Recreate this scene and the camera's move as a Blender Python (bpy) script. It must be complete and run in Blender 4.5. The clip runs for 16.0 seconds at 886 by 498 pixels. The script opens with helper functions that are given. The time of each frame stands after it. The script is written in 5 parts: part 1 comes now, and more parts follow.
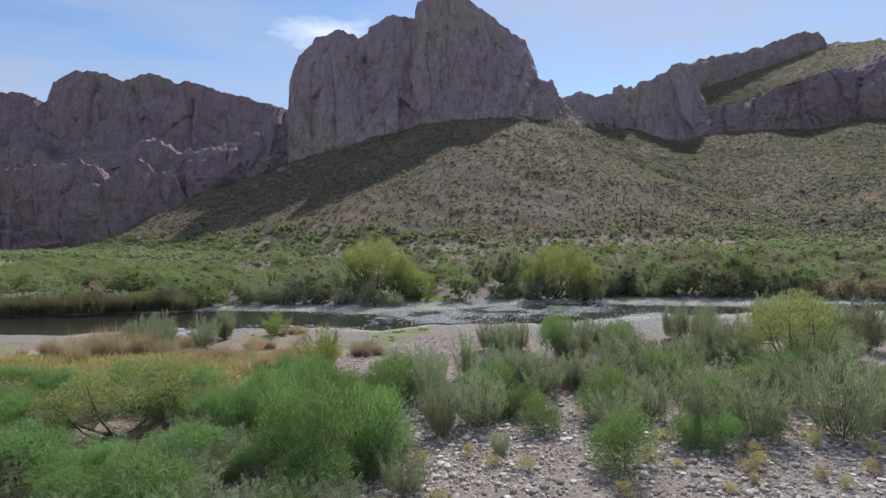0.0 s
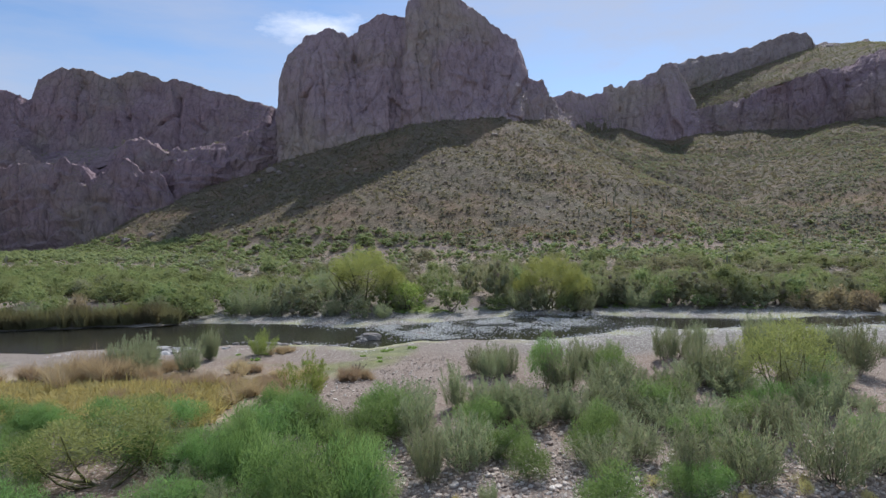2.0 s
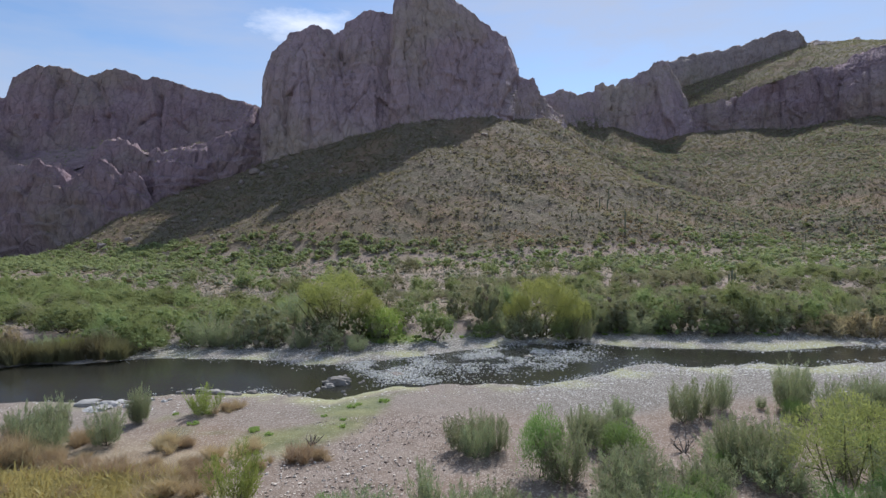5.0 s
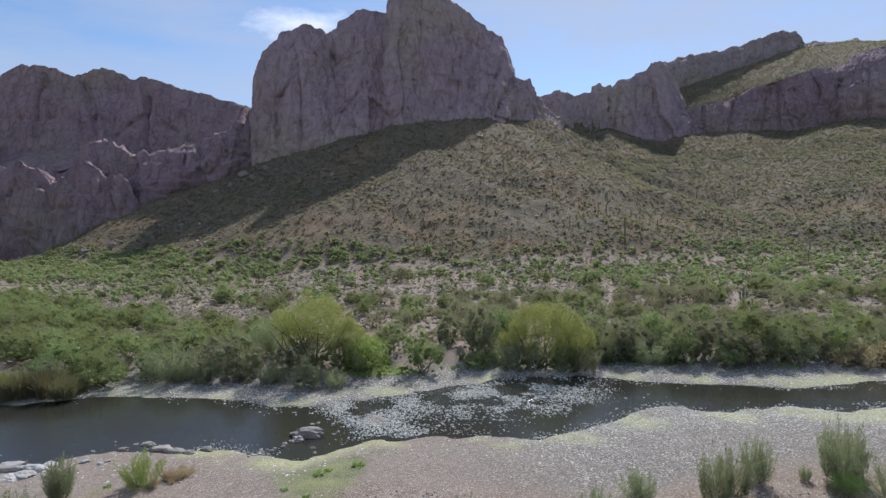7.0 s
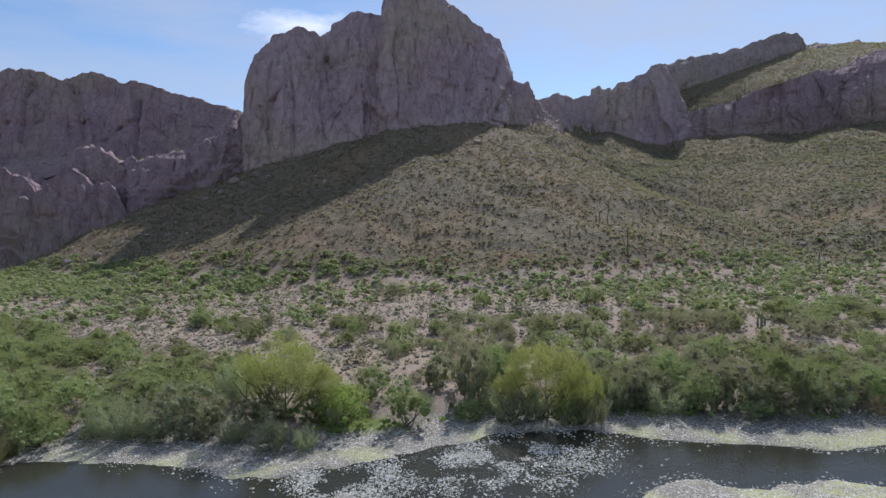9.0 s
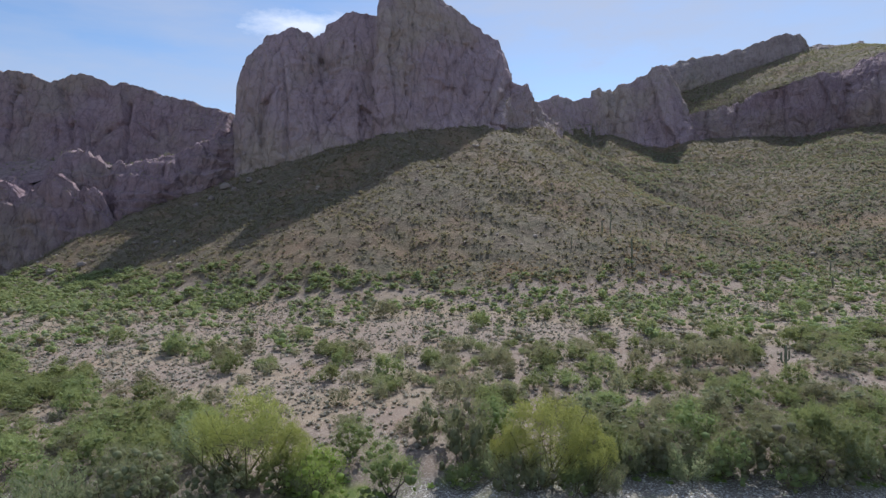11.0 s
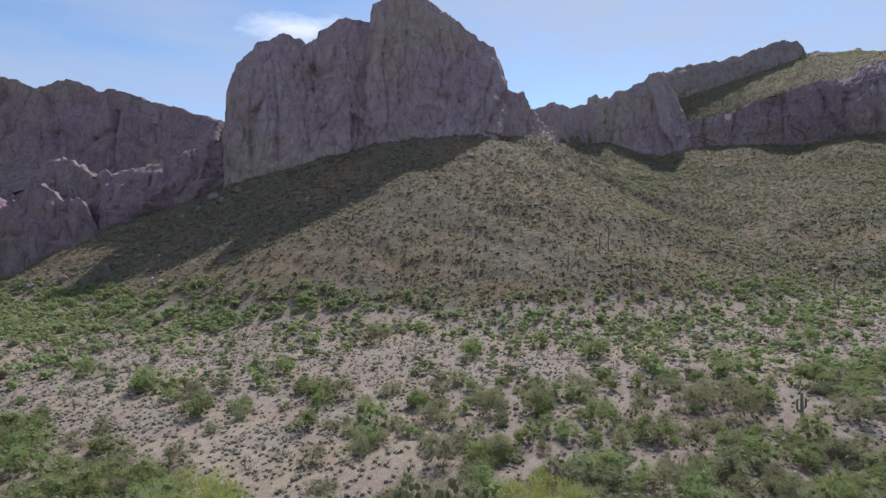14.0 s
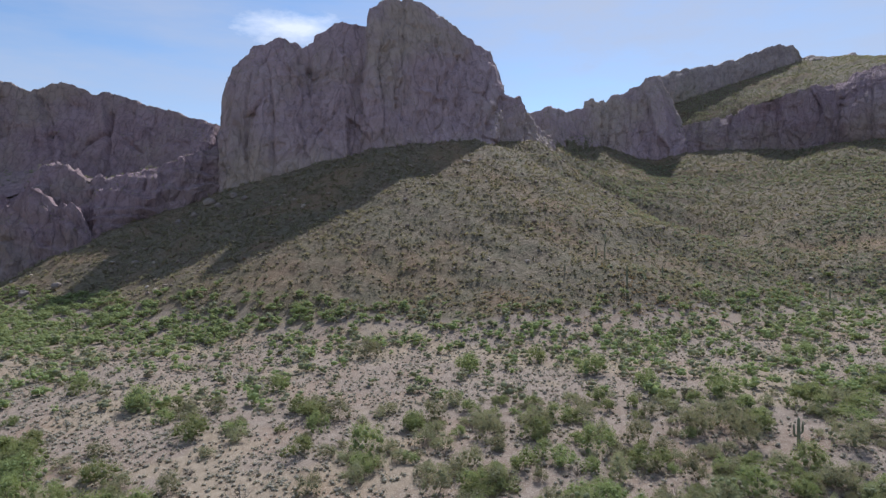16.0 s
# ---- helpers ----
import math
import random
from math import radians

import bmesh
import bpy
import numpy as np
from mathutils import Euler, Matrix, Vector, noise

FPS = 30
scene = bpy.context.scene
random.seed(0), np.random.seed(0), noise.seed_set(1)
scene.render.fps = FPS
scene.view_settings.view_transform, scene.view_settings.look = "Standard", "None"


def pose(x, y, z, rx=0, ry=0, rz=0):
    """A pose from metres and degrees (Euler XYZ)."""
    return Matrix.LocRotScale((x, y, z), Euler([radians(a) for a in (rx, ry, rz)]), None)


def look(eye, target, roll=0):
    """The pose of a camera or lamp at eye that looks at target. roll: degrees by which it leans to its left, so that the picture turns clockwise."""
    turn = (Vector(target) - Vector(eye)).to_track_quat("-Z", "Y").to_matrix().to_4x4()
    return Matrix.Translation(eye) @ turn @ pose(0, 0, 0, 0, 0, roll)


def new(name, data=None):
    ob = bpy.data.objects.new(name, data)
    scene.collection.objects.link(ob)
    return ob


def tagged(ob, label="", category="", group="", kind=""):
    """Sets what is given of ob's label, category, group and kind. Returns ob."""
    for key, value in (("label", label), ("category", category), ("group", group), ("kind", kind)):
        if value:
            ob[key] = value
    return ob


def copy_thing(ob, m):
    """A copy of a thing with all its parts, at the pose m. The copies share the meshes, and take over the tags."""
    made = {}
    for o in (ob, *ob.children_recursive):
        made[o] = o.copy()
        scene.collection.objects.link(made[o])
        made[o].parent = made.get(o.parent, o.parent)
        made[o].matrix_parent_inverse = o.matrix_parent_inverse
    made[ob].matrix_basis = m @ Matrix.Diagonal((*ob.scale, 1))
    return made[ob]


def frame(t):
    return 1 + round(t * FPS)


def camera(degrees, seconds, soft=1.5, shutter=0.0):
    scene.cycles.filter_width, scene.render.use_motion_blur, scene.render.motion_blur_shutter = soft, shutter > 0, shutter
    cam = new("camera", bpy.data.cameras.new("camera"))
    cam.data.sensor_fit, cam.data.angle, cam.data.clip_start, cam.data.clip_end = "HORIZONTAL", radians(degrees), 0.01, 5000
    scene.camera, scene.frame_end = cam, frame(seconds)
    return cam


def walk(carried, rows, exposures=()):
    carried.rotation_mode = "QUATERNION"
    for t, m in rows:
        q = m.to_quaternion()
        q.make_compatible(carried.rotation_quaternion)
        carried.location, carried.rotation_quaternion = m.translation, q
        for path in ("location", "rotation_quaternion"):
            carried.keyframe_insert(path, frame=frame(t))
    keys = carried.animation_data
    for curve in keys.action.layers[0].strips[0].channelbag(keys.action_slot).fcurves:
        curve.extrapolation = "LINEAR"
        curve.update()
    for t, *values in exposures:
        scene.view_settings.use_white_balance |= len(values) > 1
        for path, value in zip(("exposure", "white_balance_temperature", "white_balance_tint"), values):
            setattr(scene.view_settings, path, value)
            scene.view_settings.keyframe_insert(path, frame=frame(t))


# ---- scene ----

EXPO = 0.35
KELVIN, TINT = 5850, 12
SKY_STRENGTH, SUN_STRENGTH = 0.096, 3.9
CLOUD, PUFF_COLOUR = (4.25, 4.65, 5.5), (8.0, 8.2, 8.6)
PUFF = (-0.214, 0.919, 0.332)
STREAK = (0.26, 0.89, 0.38)

# ---------------------------------------------------------------- camera
cam = camera(75.44, 16.0, soft=1.4)
# seconds, place, tilt, lean, heading
PATH = [
    (0, -1.46, -11.92, 7.57, 88.89, 0.74, 2.12),
    (0.5, -1.39, -11.94, 7.89, 88.85, 0.68, 1.91),
    (1, -1.38, -11.95, 8.30, 88.80, 0.68, 1.55),
    (1.5, -1.38, -11.86, 8.78, 88.68, 0.66, 1.38),
    (2, -1.32, -11.36, 9.20, 88.58, 0.71, 1.20),
    (2.5, -1.21, -10.51, 9.66, 88.46, 0.73, 0.96),
    (3, -1.08, -9.46, 10.07, 88.41, 0.74, 0.80),
    (3.5, -0.91, -8.25, 10.48, 88.37, 0.75, 0.64),
    (4, -0.75, -7.02, 10.90, 88.34, 0.80, 0.52),
    (6.5, 0.00, 0.00, 12.98, 88.29, 0.89, -0.00),
    (7, 0.19, 1.59, 13.63, 88.28, 0.87, -0.10),
    (7.5, 0.45, 3.24, 14.32, 88.30, 0.88, -0.16),
    (8, 0.72, 4.91, 15.04, 88.33, 0.92, -0.16),
    (8.5, 0.98, 6.64, 15.73, 88.38, 0.96, -0.19),
    (9, 1.26, 8.34, 16.38, 88.42, 0.99, -0.22),
    (11.5, 2.31, 16.83, 19.94, 88.44, 0.96, -0.35),
    (12, 2.55, 18.42, 20.59, 88.49, 0.93, -0.33),
    (12.5, 2.76, 19.74, 21.19, 88.58, 0.92, -0.35),
    (13, 2.97, 20.47, 21.74, 88.66, 0.90, -0.44),
    (13.5, 3.12, 20.66, 22.30, 88.69, 0.92, -0.61),
    (14, 3.16, 20.73, 22.87, 88.71, 0.88, -0.72),
    (14.5, 3.16, 20.85, 23.52, 88.69, 0.84, -0.91),
    (15, 3.14, 20.93, 24.18, 88.69, 0.80, -1.01),
    (15.5, 3.14, 21.06, 24.82, 88.69, 0.76, -1.05),
    (16, 3.15, 21.17, 25.50, 88.67, 0.75, -1.11),
]
walk(cam, [(t, pose(x, y, z, a, b, c)) for t, x, y, z, a, b, c in PATH], exposures=[(0, EXPO, KELVIN, TINT), (16, EXPO, KELVIN, TINT)])

# ---------------------------------------------------------------- light
SUN_UP, SUN_RIGHT = 45.5, 19.0
world = bpy.data.worlds.new("sky")
scene.world = world
world.use_nodes = True


def link(tree, a, b):
    tree.links.new(a, b)


def node(tree, kind, **values):
    n = tree.nodes.new(kind)
    for key, value in values.items():
        n.inputs[key.replace("_", " ")].default_value = value
    return n


def ramp(tree, fac, stops):
    n = tree.nodes.new("ShaderNodeValToRGB")
    while len(n.color_ramp.elements) < len(stops):
        n.color_ramp.elements.new(0.5)
    for e, (p, c) in zip(n.color_ramp.elements, stops):
        e.position = p
        e.color = (*c, 1) if isinstance(c, tuple) else (c, c, c, 1)
    link(tree, fac, n.inputs[0])
    return n.outputs[0]


def mix(tree, fac, a, b, blend="MIX"):
    n = tree.nodes.new("ShaderNodeMix")
    n.data_type, n.blend_type = "RGBA", blend
    for socket, value in ((n.inputs[0], fac), (n.inputs[6], a), (n.inputs[7], b)):
        if hasattr(value, "is_linked"):
            link(tree, value, socket)
        elif isinstance(value, tuple):
            socket.default_value = (*value, 1)
        else:
            socket.default_value = value
    return n.outputs[2]


def math_node(tree, op, a, b=0.0):
    n = tree.nodes.new("ShaderNodeMath")
    n.operation = op
    for socket, value in zip(n.inputs, (a, b)):
        if hasattr(value, "is_linked"):
            link(tree, value, socket)
        else:
            socket.default_value = value
    return n.outputs[0]


def noise_tex(tree, vector, scale, detail=4.0, rough=0.55, stretch=None):
    n = node(tree, "ShaderNodeTexNoise", Scale=scale, Detail=detail, Roughness=rough)
    if stretch:
        m = node(tree, "ShaderNodeMapping", Scale=stretch)
        link(tree, vector, m.inputs[0])
        vector = m.outputs[0]
    link(tree, vector, n.inputs[0])
    return n.outputs[0]


wt = world.node_tree
wt.nodes.clear()
sky = wt.nodes.new("ShaderNodeTexSky")
sky.sky_type, sky.sun_disc = "NISHITA", False
sky.sun_elevation, sky.sun_rotation = radians(SUN_UP), radians(SUN_RIGHT)
sky.air_density, sky.dust_density, sky.ozone_density = 1.0, 0.2, 2.2
way = wt.nodes.new("ShaderNodeTexCoord").outputs["Generated"]
# thin high cloud, drawn out from side to side, and one small puff over the cliffs
veil = ramp(wt, noise_tex(wt, way, 2.2, 6.0, 0.6, (1.0, 1.4, 5.0)), [(0.32, 0.05), (0.66, 0.72)])


def cloud(centre, spread, noise_size, ragged_by, stops):
    """A ragged patch of cloud round one direction of the sky."""
    apart = node(wt, "ShaderNodeVectorMath")
    apart.operation = "SUBTRACT"
    link(wt, way, apart.inputs[0])
    apart.inputs[1].default_value = centre
    squash = node(wt, "ShaderNodeMapping", Scale=spread)
    link(wt, apart.outputs[0], squash.inputs[0])
    size = wt.nodes.new("ShaderNodeVectorMath")
    size.operation = "LENGTH"
    link(wt, squash.outputs[0], size.inputs[0])
    wisp = math_node(wt, "SUBTRACT", noise_tex(wt, way, noise_size, 6.0, 0.65, (1, 1, 2.5)), 0.5)
    return ramp(wt, math_node(wt, "ADD", size.outputs["Value"], math_node(wt, "MULTIPLY", wisp, ragged_by)), stops)


puff = cloud(PUFF, (11.0, 11.0, 34.0), 14.0, 1.6, [(0.15, 0.8), (0.95, 0.0)])
streak = cloud(STREAK, (3.6, 3.6, 9.0), 7.0, 2.6, [(0.0, 0.75), (1.0, 0.0)])
coloured = mix(wt, puff, mix(wt, streak, mix(wt, veil, sky.outputs[0], CLOUD), CLOUD), PUFF_COLOUR)
back = node(wt, "ShaderNodeBackground", Strength=SKY_STRENGTH)
link(wt, coloured, back.inputs[0])
out = wt.nodes.new("ShaderNodeOutputWorld")
link(wt, back.outputs[0], out.inputs[0])

sun_way = Vector((math.sin(radians(SUN_RIGHT)) * math.cos(radians(SUN_UP)), math.cos(radians(SUN_RIGHT)) * math.cos(radians(SUN_UP)), math.sin(radians(SUN_UP))))
lamp = bpy.data.lights.new("sun", "SUN")
lamp.energy, lamp.angle, lamp.color = SUN_STRENGTH, radians(0.6), (1.0, 0.965, 0.91)
new("sun", lamp).matrix_world = look(sun_way * 300, (0, 0, 0))


# ---------------------------------------------------------------- materials
def material(name):
    m = bpy.data.materials.new(name)
    m.use_nodes = True
    t = m.node_tree
    t.nodes.clear()
    o = t.nodes.new("ShaderNodeOutputMaterial")
    place = t.nodes.new("ShaderNodeNewGeometry").outputs["Position"]
    return m, t, o, place


def surface(t, o, colour, rough=0.9, bump=None, strength=0.5, distance=0.1, specular=0.3):
    b = node(t, "ShaderNodeBsdfPrincipled", Roughness=rough)
    b.inputs["Specular IOR Level"].default_value = specular
    if hasattr(colour, "is_linked"):
        link(t, colour, b.inputs["Base Color"])
    else:
        b.inputs["Base Color"].default_value = (*colour, 1)
    if bump is not None:
        n = node(t, "ShaderNodeBump", Strength=strength, Distance=distance)
        link(t, bump, n.inputs["Height"])
        link(t, n.outputs[0], b.inputs["Normal"])
    link(t, b.outputs[0], o.inputs[0])
    return b


def attribute(t, name):
    a = t.nodes.new("ShaderNodeAttribute")
    a.attribute_name = name
    return a.outputs["Fac"]


def leaf_material(name, dark, light, dry=None, through_part=0.45):
    """Leaves that let some light through; every leaf and every plant a little different."""
    m, t, o, place = material(name)
    each = t.nodes.new("ShaderNodeNewGeometry").outputs["Random Per Island"]
    plant = t.nodes.new("ShaderNodeObjectInfo").outputs["Random"]
    patch = noise_tex(t, place, 0.9, 4.0, 0.65)
    fac = math_node(t, "ADD", math_node(t, "MULTIPLY", each, 0.22), math_node(t, "MULTIPLY", patch, 0.75))
    c = mix(t, fac, dark, light)
    if dry:
        c = mix(t, ramp(t, each, [(0.80, 0.0), (0.97, 0.8)]), c, dry)
    hue = node(t, "ShaderNodeHueSaturation")
    link(t, c, hue.inputs["Color"])
    link(t, math_node(t, "ADD", 0.485, math_node(t, "MULTIPLY", plant, 0.03)), hue.inputs["Hue"])
    link(t, math_node(t, "ADD", 0.80, math_node(t, "MULTIPLY", plant, 0.4)), hue.inputs["Value"])
    a = node(t, "ShaderNodeBsdfPrincipled", Roughness=0.75)
    a.inputs["Specular IOR Level"].default_value = 0.12
    b = t.nodes.new("ShaderNodeBsdfTranslucent")
    link(t, hue.outputs[0], a.inputs["Base Color"])
    link(t, mix(t, 1.0, hue.outputs[0], (1.15, 1.1, 0.85), "MULTIPLY"), b.inputs["Color"])
    s = node(t, "ShaderNodeMixShader", Fac=through_part)
    link(t, a.outputs[0], s.inputs[1])
    link(t, b.outputs[0], s.inputs[2])
    link(t, s.outputs[0], o.inputs[0])
    return m


def rock_material(name, dark, mid, pale, lichen, grain=1.0):
    """Weathered rock face: upright varnish streaks, blotches, lichen and cracks."""
    m, t, o, place = material(name)
    big = noise_tex(t, place, 0.022, 5.0, 0.6)
    streak = noise_tex(t, place, 0.16 * grain, 6.0, 0.65, (1.0, 1.0, 0.16))
    fine = noise_tex(t, place, 0.9 * grain, 8.0, 0.7)
    beds = noise_tex(t, place, 0.10, 5.0, 0.6, (0.12, 0.12, 1.0))
    c = ramp(t, math_node(t, "ADD", math_node(t, "MULTIPLY", streak, 0.6), math_node(t, "MULTIPLY", fine, 0.4)), [(0.30, dark), (0.52, mid), (0.74, pale)])
    c = mix(t, ramp(t, big, [(0.43, 0.0), (0.62, 0.7)]), c, lichen)
    c = mix(t, ramp(t, beds, [(0.35, 0.25), (0.6, 0.0)]), c, dark)
    c = mix(t, ramp(t, noise_tex(t, place, 0.05, 3.0, 0.5, (1, 1, 0.5)), [(0.55, 0.0), (0.75, 0.45)]), c, pale)
    c = mix(t, 0.55, c, ramp(t, noise_tex(t, place, 0.34 * grain, 6.0, 0.7, (1.0, 1.0, 0.6)), [(0.36, 0.55), (0.50, 0.95), (0.66, 1.0)]), "MULTIPLY")
    v = node(t, "ShaderNodeTexVoronoi", Scale=0.22 * grain)
    v.feature = "DISTANCE_TO_EDGE"
    w = node(t, "ShaderNodeMapping", Scale=(1.0, 1.0, 0.3))
    warp = mix(t, 0.06, place, mix(t, 1.0, noise_tex(t, place, 0.1, 3.0), (60.0, 60.0, 60.0), "MULTIPLY"))
    link(t, warp, w.inputs[0])
    link(t, w.outputs[0], v.inputs["Vector"])
    crack = ramp(t, v.outputs["Distance"], [(0.0, 0.0), (0.08, 1.0)])
    c = mix(t, 1.0, c, ramp(t, crack, [(0.0, 0.86), (1.0, 1.0)]), "MULTIPLY")
    h = math_node(t, "ADD", math_node(t, "MULTIPLY", fine, 0.9), math_node(t, "ADD", math_node(t, "MULTIPLY", streak, 1.3), math_node(t, "MULTIPLY", crack, 0.35)))
    surface(t, o, c, 0.92, h, 1.0, 1.2, 0.15)
    return m


def stone_material(name, stops):
    """River stones, each of its own shade."""
    m, t, o, place = material(name)
    each = t.nodes.new("ShaderNodeNewGeometry").outputs["Random Per Island"]
    plant = t.nodes.new("ShaderNodeObjectInfo").outputs["Random"]
    fac = math_node(t, "FRACT", math_node(t, "ADD", each, plant))
    c = ramp(t, fac, stops)
    fine = noise_tex(t, place, 24.0, 4.0, 0.6)
    c = mix(t, 0.35, c, ramp(t, fine, [(0.3, 0.25), (0.7, 1.0)]), "MULTIPLY")
    surface(t, o, c, 0.85, fine, 0.3, 0.02)
    return m


def bark_material(name, dark, light):
    m, t, o, place = material(name)
    n = noise_tex(t, place, 14.0, 5.0, 0.65, (1.0, 1.0, 0.25))
    surface(t, o, ramp(t, n, [(0.3, dark), (0.7, light)]), 0.9, n, 0.6, 0.02)
    return m


def ground_material():
    """One sheet: bench sand, river gravel, cobble flat, green damp edge, stony talus."""
    m, t, o, place = material("desert_ground")
    wide, mid, fine = noise_tex(t, place, 0.09, 4.0), noise_tex(t, place, 0.7, 5.0, 0.6), noise_tex(t, place, 6.0, 5.0, 0.65)
    sand = mix(t, ramp(t, mid, [(0.35, 0.0), (0.68, 1.0)]), (0.212, 0.159, 0.121), (0.300, 0.238, 0.188))
    sand = mix(t, ramp(t, wide, [(0.48, 0.0), (0.66, 0.6)]), sand, (0.265, 0.175, 0.118))
    sand = mix(t, 0.45, sand, ramp(t, fine, [(0.3, 0.45), (0.65, 1.0)]), "MULTIPLY")
    peb = node(t, "ShaderNodeTexVoronoi", Scale=13.0)
    link(t, place, peb.inputs["Vector"])
    shade = node(t, "ShaderNodeSeparateColor")
    link(t, peb.outputs["Color"], shade.inputs[0])
    gravel = ramp(t, shade.outputs[0], [(0.0, (0.115, 0.100, 0.082)), (0.45, (0.215, 0.190, 0.158)), (0.8, (0.335, 0.302, 0.258)), (1.0, (0.58, 0.55, 0.49))])
    gravel = mix(t, 0.8, gravel, ramp(t, peb.outputs["Distance"], [(0.30, 1.0), (0.9, 0.72)]), "MULTIPLY")
    gravel = mix(t, ramp(t, mid, [(0.40, 0.0), (0.66, 0.55)]), gravel, (0.185, 0.160, 0.134))
    rubble = noise_tex(t, place, 0.8, 7.0, 0.75)
    stony = ramp(t, rubble, [(0.36, (0.070, 0.056, 0.040)), (0.50, (0.160, 0.126, 0.086)), (0.66, (0.29, 0.235, 0.168))])
    stony = mix(t, ramp(t, noise_tex(t, place, 0.035, 4.0), [(0.50, 0.0), (0.66, 0.5)]), stony, (0.26, 0.165, 0.10))
    stony = mix(t, ramp(t, noise_tex(t, place, 0.16, 4.0), [(0.40, 0.0), (0.65, 0.45)]), stony, (0.135, 0.13, 0.08))
    turf = mix(t, ramp(t, mid, [(0.35, 0.0), (0.65, 1.0)]), (0.09, 0.14, 0.035), (0.22, 0.25, 0.07))
    straw = mix(t, ramp(t, mid, [(0.35, 0.0), (0.65, 1.0)]), (0.28, 0.215, 0.13), (0.43, 0.35, 0.21))
    algae = mix(t, ramp(t, fine, [(0.35, 0.0), (0.65, 1.0)]), (0.24, 0.23, 0.10), (0.46, 0.45, 0.27))
    speck = ramp(t, shade.outputs[1], [(0.72, 0.0), (0.9, 0.8)])
    sand = mix(t, speck, sand, (0.40, 0.345, 0.29))
    c = mix(t, attribute(t, "gravel"), sand, gravel)
    c = mix(t, attribute(t, "straw"), c, straw)
    c = mix(t, attribute(t, "turf"), c, turf)
    c = mix(t, attribute(t, "algae"), c, algae)
    c = mix(t, attribute(t, "talus"), c, stony)
    h = math_node(t, "ADD", math_node(t, "MULTIPLY", fine, 0.6), math_node(t, "MULTIPLY", peb.outputs["Distance"], -0.6))
    h = math_node(t, "ADD", h, math_node(t, "MULTIPLY", attribute(t, "talus"), math_node(t, "MULTIPLY", rubble, 9.0)))
    surface(t, o, c, 0.95, h, 0.55, 0.12, 0.1)
    return m


def water_material():
    m, t, o, place = material("river_water")
    slow = noise_tex(t, place, 0.16, 3.0)
    c = mix(t, slow, (0.024, 0.025, 0.023), (0.036, 0.033, 0.020))
    rough_water = attribute(t, "riffle")
    small = noise_tex(t, place, 2.6, 4.0, 0.6, (1.0, 1.6, 1.0))
    h = math_node(t, "MULTIPLY", small, math_node(t, "ADD", 0.20, math_node(t, "MULTIPLY", rough_water, 0.7)))
    b = surface(t, o, c, 0.06, h, 0.6, 0.14, 0.5)
    b.inputs["IOR"].default_value = 1.33
    return m


GROUND = ground_material()
WATER_MAT = water_material()
# CLIFF and CLIFF_RED have the blue of distant haze put into their colours
CLIFF = rock_material("cliff_rock", (0.278, 0.206, 0.220), (0.430, 0.320, 0.338), (0.508, 0.402, 0.412), (0.445, 0.366, 0.282))
CLIFF_RED = rock_material("red_cliff_rock", (0.225, 0.157, 0.170), (0.360, 0.255, 0.273), (0.440, 0.340, 0.352), (0.366, 0.296, 0.234), 1.3)
CLIFF_PALE = rock_material("rim_rock", (0.235, 0.185, 0.175), (0.365, 0.292, 0.272), (0.450, 0.380, 0.355), (0.335, 0.290, 0.222))
STONE = stone_material("river_stone", [(0.0, (0.22, 0.165, 0.130)), (0.3, (0.45, 0.360, 0.285)), (0.65, (0.61, 0.510, 0.415)), (1.0, (0.74, 0.660, 0.570))])
BOULDER = stone_material("boulder_stone", [(0.0, (0.25, 0.22, 0.185)), (1.0, (0.40, 0.36, 0.31))])
PALE_STONE = stone_material("bleached_stone", [(0.0, (0.32, 0.295, 0.25)), (0.2, (0.50, 0.49, 0.32)), (0.35, (0.54, 0.51, 0.455)), (0.8, (0.66, 0.63, 0.57)), (1.0, (0.78, 0.755, 0.70))])
TALUS_STONE = stone_material("talus_stone", [(0.0, (0.14, 0.10, 0.08)), (0.5, (0.29, 0.22, 0.17)), (1.0, (0.50, 0.42, 0.35))])
BARK = bark_material("grey_bark", (0.055, 0.043, 0.035), (0.15, 0.12, 0.10))
GREEN_BARK = bark_material("green_bark", (0.07, 0.07, 0.03), (0.20, 0.19, 0.08))
LEAF = {
    "B": leaf_material("mesquite_leaf", (0.128, 0.203, 0.070), (0.285, 0.415, 0.150)),
    "A": leaf_material("seepwillow_leaf", (0.165, 0.195, 0.118), (0.355, 0.400, 0.245), (0.30, 0.24, 0.19)),
    "P": leaf_material("palo_verde_leaf", (0.210, 0.243, 0.088), (0.396, 0.407, 0.162)),
    "W": leaf_material("willow_leaf", (0.168, 0.216, 0.059), (0.357, 0.403, 0.128)),
    "K": leaf_material("tamarisk_leaf", (0.167, 0.184, 0.105), (0.346, 0.362, 0.215), (0.29, 0.23, 0.19)),
    "T": leaf_material("thorn_tree_leaf", (0.151, 0.189, 0.078), (0.329, 0.373, 0.165)),
    "F": leaf_material("thicket_leaf", (0.178, 0.215, 0.092), (0.380, 0.420, 0.188)),
    "Y": leaf_material("blooming_leaf", (0.205, 0.225, 0.070), (0.425, 0.435, 0.160)),
}
